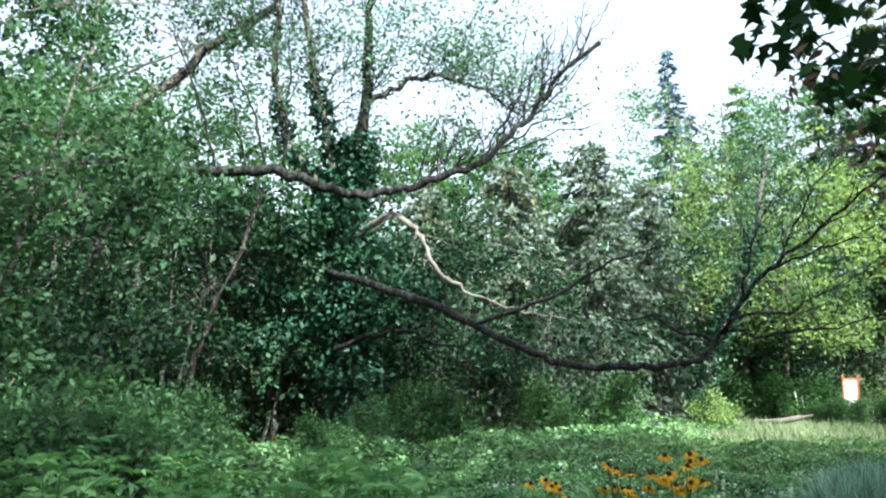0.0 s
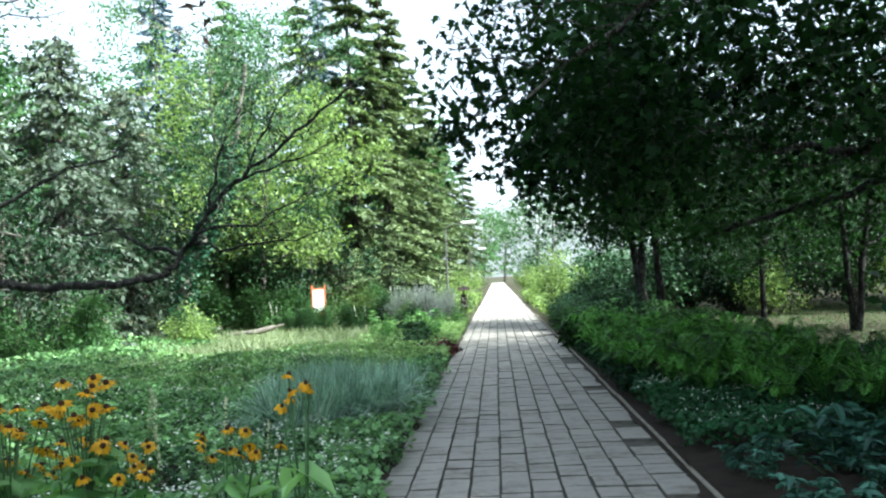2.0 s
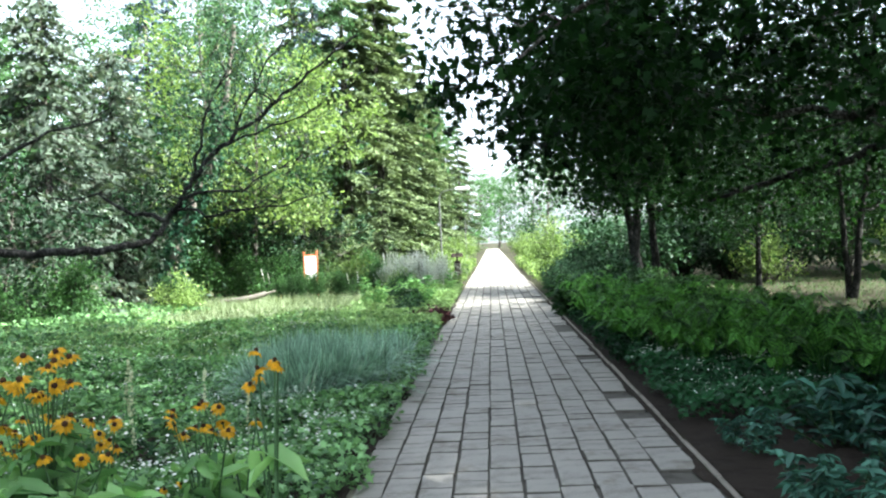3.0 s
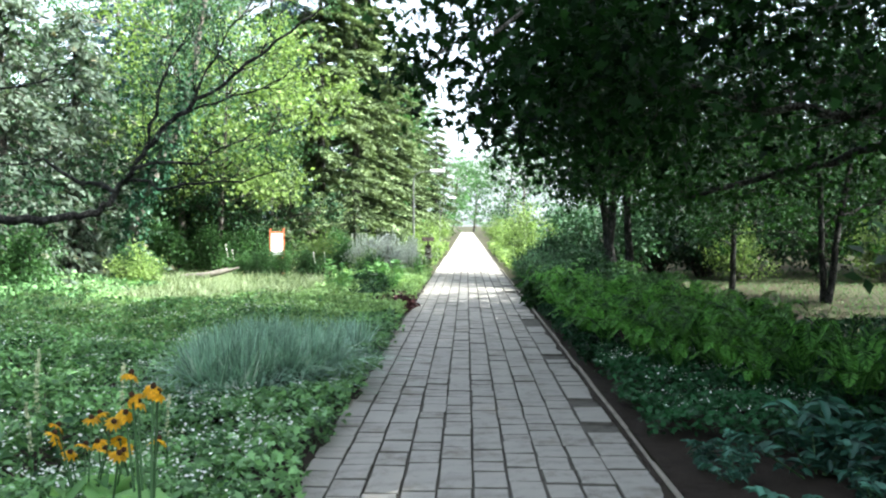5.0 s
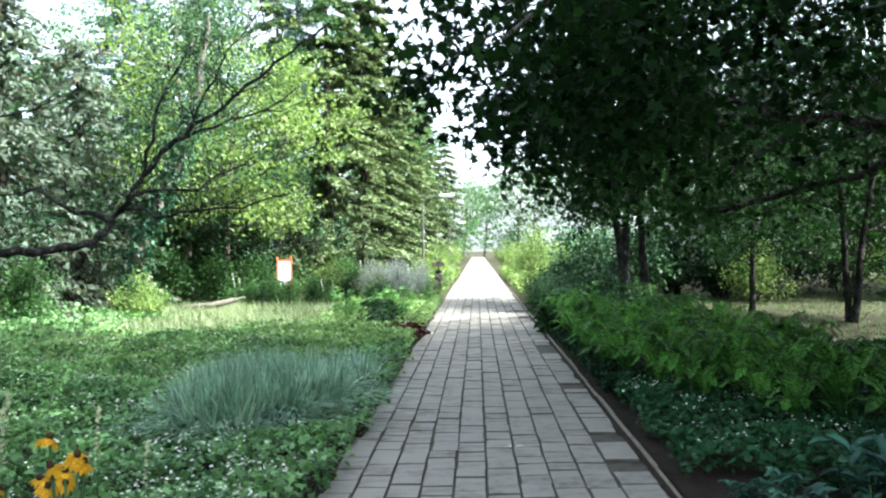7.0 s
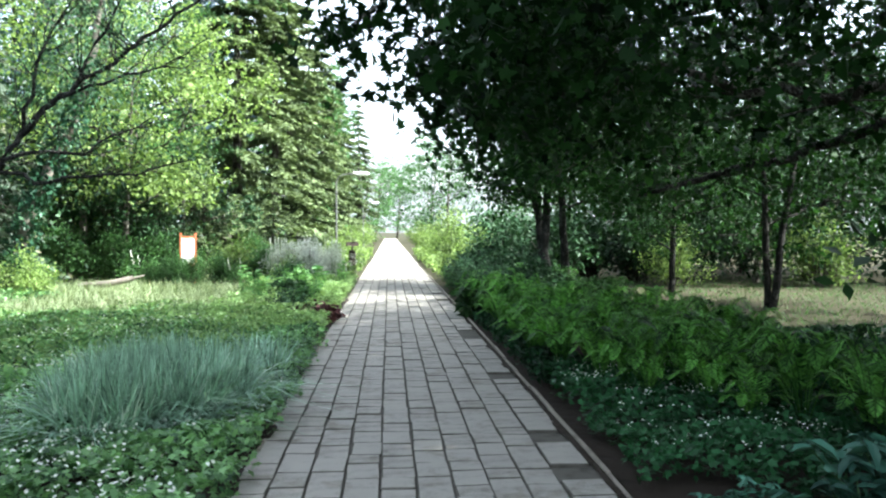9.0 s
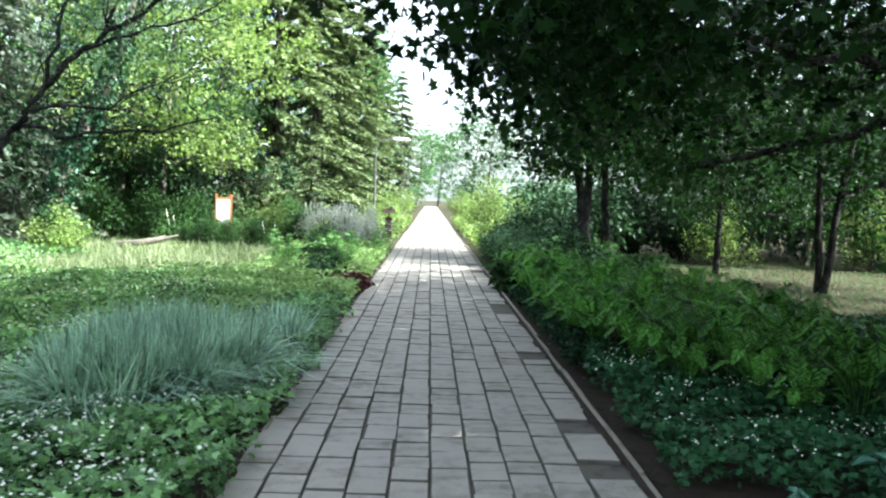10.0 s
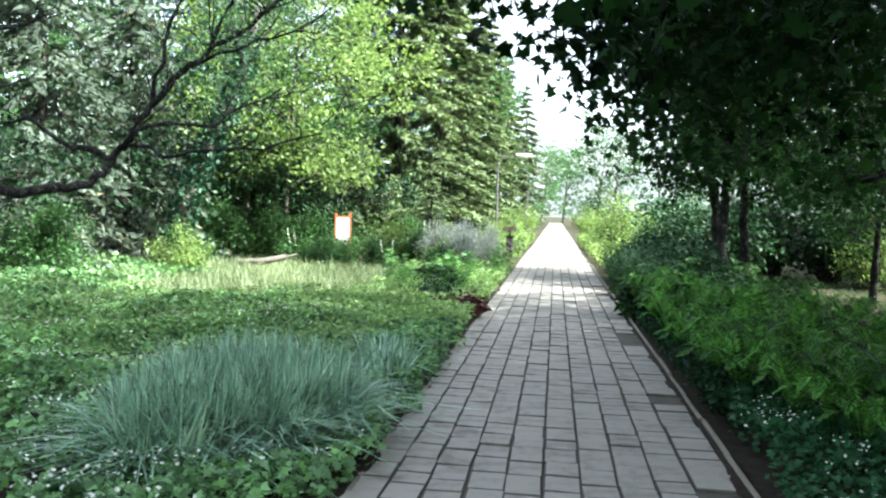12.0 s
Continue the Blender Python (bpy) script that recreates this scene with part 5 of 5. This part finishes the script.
east = broadleaf("shade_tree", "tall shady broad-leaved tree on the lawn", 402, 13, 4.4, L_MAPLE, 0.155, 13000, M_BARK_SHADED, trunk_r=0.17, crown_low=0.26, clump=0.8, group="shade trees on the lawn")
place(broadleaf("twin_trunk_tree", "slender twin-trunked tree on the lawn, darkened as in shade", 407, 11, 3.6, L_MAPLE, 0.14, 12000, M_BARK_SHADED, trunk_r=0.085, crown_low=0.24, stems=2, clump=0.8), [(7.5, 21.8, 0, 1.0)])
# second spot is out of view, added to keep light off the east bed
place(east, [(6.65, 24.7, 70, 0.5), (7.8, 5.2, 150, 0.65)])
place(broadleaf("slender_tree", "slender tree in a close group, trunk darkened as in shade", 408, 12, 2.6, L_MAPLE, 0.15, 8000, M_BARK_SHADED, 0.16, 0.4, clump=0.9, group="close group of slender trees"), [(3.8, 26.6, 140, 0.95), (4.15, 27.2, 200, 1.0), (4.45, 26.5, 320, 0.85)])
# added trees out of view that block sun from wood, bed and path
east_unseen = broadleaf("shade_tree", "very tall unseen tree added to shade the walk and wood", 406, 24, 6.5, L_MAPLE, 0.40, 7500, trunk_r=0.32, crown_low=0.36, clump=0.9, group="shade trees on the lawn")
place(east_unseen, [(10.5, 3.5, 190, 1.05), (10, -2.5, 100, 1.2), (14.5, 8.0, 40, 1.1), (20, 2, 77, 1.1), (21, 9, 10, 1.15), (10.8, 8.0, 30, 0.95), (8.6, 1.8, 120, 0.5)])
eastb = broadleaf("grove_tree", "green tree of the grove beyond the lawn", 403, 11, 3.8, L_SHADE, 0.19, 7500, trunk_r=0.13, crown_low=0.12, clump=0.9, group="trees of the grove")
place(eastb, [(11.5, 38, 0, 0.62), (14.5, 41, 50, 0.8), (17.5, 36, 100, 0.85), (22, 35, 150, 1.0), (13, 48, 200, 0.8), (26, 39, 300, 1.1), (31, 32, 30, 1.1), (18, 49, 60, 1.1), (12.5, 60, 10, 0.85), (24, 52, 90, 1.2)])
place(copy_thing(wood_far, pose(13, 72, 0)), [(13, 72, 0, 0.85), (12, 88, 50, 0.85)])
place(bush("lawn_shrub", "yellow-green shrub on the sunny lawn", 404, 2.2, 1.5, L_LIME, 0.13, 3200, "shrubs on the lawn"), [(12.2, 28, 50, 0.9), (8.2, 28.6, 100, 0.7), (2.9, 47, 0, 1.1)])
# shrubs at y 2 to 13 are unseen, added to block light from the east
place(bush("shade_shrub", "green shrub beside the path, darkened as in shade", 405, 1.3, 1.1, L_SHADE, 0.12, 2600, "shrubs beside the path"), [(2.6, 21.6, 0, 0.8), (2.4, 23.4, 60, 0.8), (2.5, 25.8, 120, 0.9), (2.6, 28.2, 180, 0.95), (2.8, 30.8, 30, 1.0), (5.6, 4.4, 0, 2.1), (5.9, 6.4, 60, 2.2), (6.3, 8.3, 120, 2.2), (6.8, 10.2, 180, 2.2), (6.9, 12.3, 30, 2.0), (5.0, 2.2, 80, 2.0), (5.0, 31, 10, 1.5), (6.6, 33, 100, 1.7), (7.6, 30.6, 40, 1.4), (4.6, 36, 80, 1.6), (6.2, 38, 0, 1.8), (5.0, 43, 30, 1.8), (5.2, 50, 60, 2.0), (-2.4, 22.0, 20, 0.45), (-2.0, 19.6, 70, 0.4), (-2.7, 26, 0, 0.6)])

# ---- sign, feeder post, small things ----
def info_board(x, y, turn):
    t = thing("information_board", "white information board in a red wooden frame", "sign", at=pose(x, y, 0, 0, 0, turn))
    for sx in (-0.21, 0.21):
        bm = box_bm(0.05, 0.06, 1.52, 0.008, (sx, 0, 0.73))
        box_bm(0.065, 0.075, 0.03, 0.006, (sx, 0, 1.475), bm)
        part("post", bm, M_REDWOOD, t)
    for z in (1.365, 0.555):
        part("rail", box_bm(0.37, 0.045, 0.05, 0.006, (0, 0, z)), M_REDWOOD, t)
    part("panel", box_bm(0.37, 0.025, 0.76, 0.004, (0, 0, 0.96)), M_BOARD, t, "white panel with faint print")
    return t


info_board(-6.08, 29.5, 26)

def street_lamp(x, y):
    """Tapered pole with a curved arm and a flat pale lantern over the path."""
    t = thing("street_lamp", "slim grey street lamp with a pale lantern head", "street lamp", "lamps along the path", at=pose(x, y, 0))
    part("base", raw_mesh("base", *tube(np.array([(0, 0, -0.05), (0, 0, 0.5), (0, 0, 0.55)]), [0.08, 0.08, 0.05], 10)), M_LAMP, t)
    part("pole", raw_mesh("pole", *tube(np.array([(0, 0, 0.5), (0, 0, 2.2), (0, 0, 3.75)]), [0.05, 0.042, 0.034], 10)), M_LAMP, t)
    part("arm", raw_mesh("arm", *tube(bend([(0, 0, 3.7), (0.12, 0, 3.95), (0.45, 0, 4.05), (0.8, 0, 4.07)], 5), np.linspace(0.028, 0.022, 16), 8)), M_LAMP, t)
    head = part("lantern", box_bm(0.72, 0.3, 0.13, 0.05, (1.1, 0, 4.09)), M_LANTERN, t, "pale lantern housing")
    part("lens", box_bm(0.5, 0.22, 0.03, 0.01, (1.12, 0, 4.015)), M_BOARD, head)
    return t


street_lamp(-2.55, 42.0)
street_lamp(-2.55, 81.0)

feeder = thing("bird_feeder_post", "dark wooden post with a small roofed box", "post", at=pose(-1.42, 32.0, 0, 0, 0, 10))
part("post", box_bm(0.09, 0.09, 0.5, 0.01, (0, 0, 0.2)), M_DARKWOOD, feeder)
part("box", box_bm(0.2, 0.2, 0.5, 0.015, (0, 0, 0.68)), M_DARKWOOD, feeder)
part("stand", box_bm(0.05, 0.05, 0.16, 0.005, (0, 0, 1.0)), M_DARKWOOD, feeder)
bm = bmesh.new()
v = [bm.verts.new(c) for c in ((-0.2, -0.18, 1.06), (0.2, -0.18, 1.06), (0.2, 0.18, 1.06), (-0.2, 0.18, 1.06), (-0.2, 0, 1.2), (0.2, 0, 1.2))]
for f in ((0, 1, 5, 4), (2, 3, 4, 5), (0, 4, 3), (1, 2, 5), (3, 2, 1, 0)):
    bm.faces.new([v[i] for i in f])
part("roof", bm, M_DARKWOOD, feeder)
place(bush("silver_shrub", "silvery lavender-tinted feathery shrub by the path", 511, 1.25, 0.85, M_HAZE, 0.09, 3600, "silvery shrubs", "bush", 0.1, RHOMB, 0.22, 26), [(-2.5, 29.4, 0, 1.0), (-3.3, 29.8, 70, 0.95), (-1.95, 30.2, 140, 0.9), (-2.8, 30.6, 200, 1.0)])

rng = np.random.default_rng(501)
haze = spike(502, 1.0, M_HAZE, "silvery flower spike beside the path", "silver_spike", "silvery spikes beside the path")
place(haze, [(rng.uniform(-3.8, -1.7), rng.uniform(28.5, 31.0), rng.uniform(0, 360), rng.uniform(1.0, 1.4)) for _ in range(40)])
white = spike(503, 1.0, M_WHITE, "white flower spike before the wood", "white_spike", "white spikes before the wood")
place(white, [(-7.55, 29.2, 0, 1.0), (-7.4, 29.3, 30, 0.85), (-4.6, 28.0, 0, 0.8), (-4.35, 28.2, 60, 0.8)])
q = bend([(-8.1, 26.6, 0.12), (-7.3, 26.2, 0.22), (-6.7, 26.3, 0.36)], 4)
tagged(part("log", raw_mesh("log", *merge([tube(q, np.linspace(0.11, 0.07, len(q)), 7), tube(q + np.array((0.2, 0.3, 0.05)), np.linspace(0.06, 0.03, len(q)), 6)])), M_BARK_PALE), "pale dead branches lying on the grass", "log")

# ---- distance ----
bm = bmesh.new()
prev = None
for i in range(61):
    x = -700 + i * 23.4
    h = 34 + 12 * noise.noise((x * 0.006, 0, 0)) + 5 * noise.noise((x * 0.03, 4, 0))
    a, b = bm.verts.new((x, 620, -1)), bm.verts.new((x, 690, h))
    if prev:
        bm.faces.new((prev[0], a, b, prev[1]))
    prev = (a, b)
tagged(part("backdrop", bm, M_HILL_HAZE), "hazy wooded hills far beyond the path", "hill", kind="structure")

# ---- kerbs and slabs ----
def kerb(name, x, z, seg, seed):
    rng = np.random.default_rng(seed)
    t = tagged(new(name), "thin concrete edging along the path", "kerb", kind="structure")
    bm = box_bm(0.038, seg - 0.012, 0.12, 0.007)
    me = bpy.data.meshes.new("kerbstone")
    bm.to_mesh(me)
    bm.free()
    me.materials.append(M_KERB)
    y = 3.0
    while y < 34:
        ob = part("kerbstone", me, None, t)
        ob.matrix_basis = pose(x + rng.normal() * 0.005, y + seg / 2, z + rng.normal() * 0.006, rng.normal() * 0.3, rng.normal() * 2.0, rng.normal() * 0.3)
        y += seg
    return t


kerb("kerb_east", 1.175, -0.042, 0.98, 601)
kerb("kerb_west", -1.165, -0.058, 0.98, 602)

rng = np.random.default_rng(611)
COLW = 0.226
LENGTHS = (0.22, 0.30, 0.325, 0.345, 0.46)
slab_meshes = []
for ln in LENGTHS:
    bm = box_bm(COLW - 0.010, ln - 0.011, 0.05, 0.006)
    for v in bm.verts:
        v.co.x += 0.004 * noise.noise((v.co.x * 30, v.co.y * 30, ln * 50))
        v.co.y += 0.004 * noise.noise((v.co.y * 30, v.co.x * 30, ln * 70))
    me = bpy.data.meshes.new("slab")
    bm.to_mesh(me)
    bm.free()
    me.materials.append(M_SLAB)
    me.materials.append(M_JOINT)
    for p in me.polygons:
        p.material_index = 0 if p.normal.z > 0.95 else 1
    slab_meshes.append(me)
rest = []
count = 0
for c in range(10):
    y = -6.0 - rng.uniform(0, 0.3)
    x = 0.051 + (c - 5) * COLW
    while y < 45:
        k = int(rng.choice(5, p=(0.08, 0.32, 0.34, 0.2, 0.06)))
        ln = LENGTHS[k]
        m = pose(x + rng.normal() * 0.0035, y + ln / 2, -0.025 + rng.normal() * 0.003, rng.normal() * 0.5, rng.normal() * 0.6, rng.normal() * 0.8)
        if c == 9:
            m = Matrix.Translation((0.026, 0, 0)) @ m @ Matrix.Diagonal((1.24, 1, 1, 1))
        if c == 9 and (rng.uniform() < 0.14 or 10.45 < y < 10.95) and y > 6:
            y += ln
            continue
        if 6.2 < y < 15.5 and count < 300:
            ob = part("slab", slab_meshes[k], None, path_bed)
            ob.matrix_basis = m
            count += 1
        else:
            rest.append((k, m))
        y += ln
vs, fs = [], []
tmpl = []
for me in slab_meshes:
    v = np.array([tuple(p.co) for p in me.vertices])
    t = [tuple(p.vertices) for p in me.polygons]
    tmpl.append((v, t, [p.material_index for p in me.polygons]))
verts, faces, kinds = [], [], []
for k, m in rest:
    v, t, ki = tmpl[k]
    kinds.extend(ki)
    mm = np.array(m)
    o = len(verts)
    verts.extend((v @ mm[:3, :3].T + mm[:3, 3]).tolist())
    faces.extend([tuple(i + o for i in f) for f in t])
me = bpy.data.meshes.new("slabs")
me.from_pydata(verts, [], faces)
me.materials.append(M_SLAB)
me.materials.append(M_JOINT)
me.polygons.foreach_set("material_index", kinds)
tagged(part("slabs", me, None, path_bed), kind="stuff")
far = tagged(sheet("far_pavement", -1.13, 1.13, 45, 168, -0.004, M_SLAB), "far stretch of the grey walkway", "pavement", kind="structure")
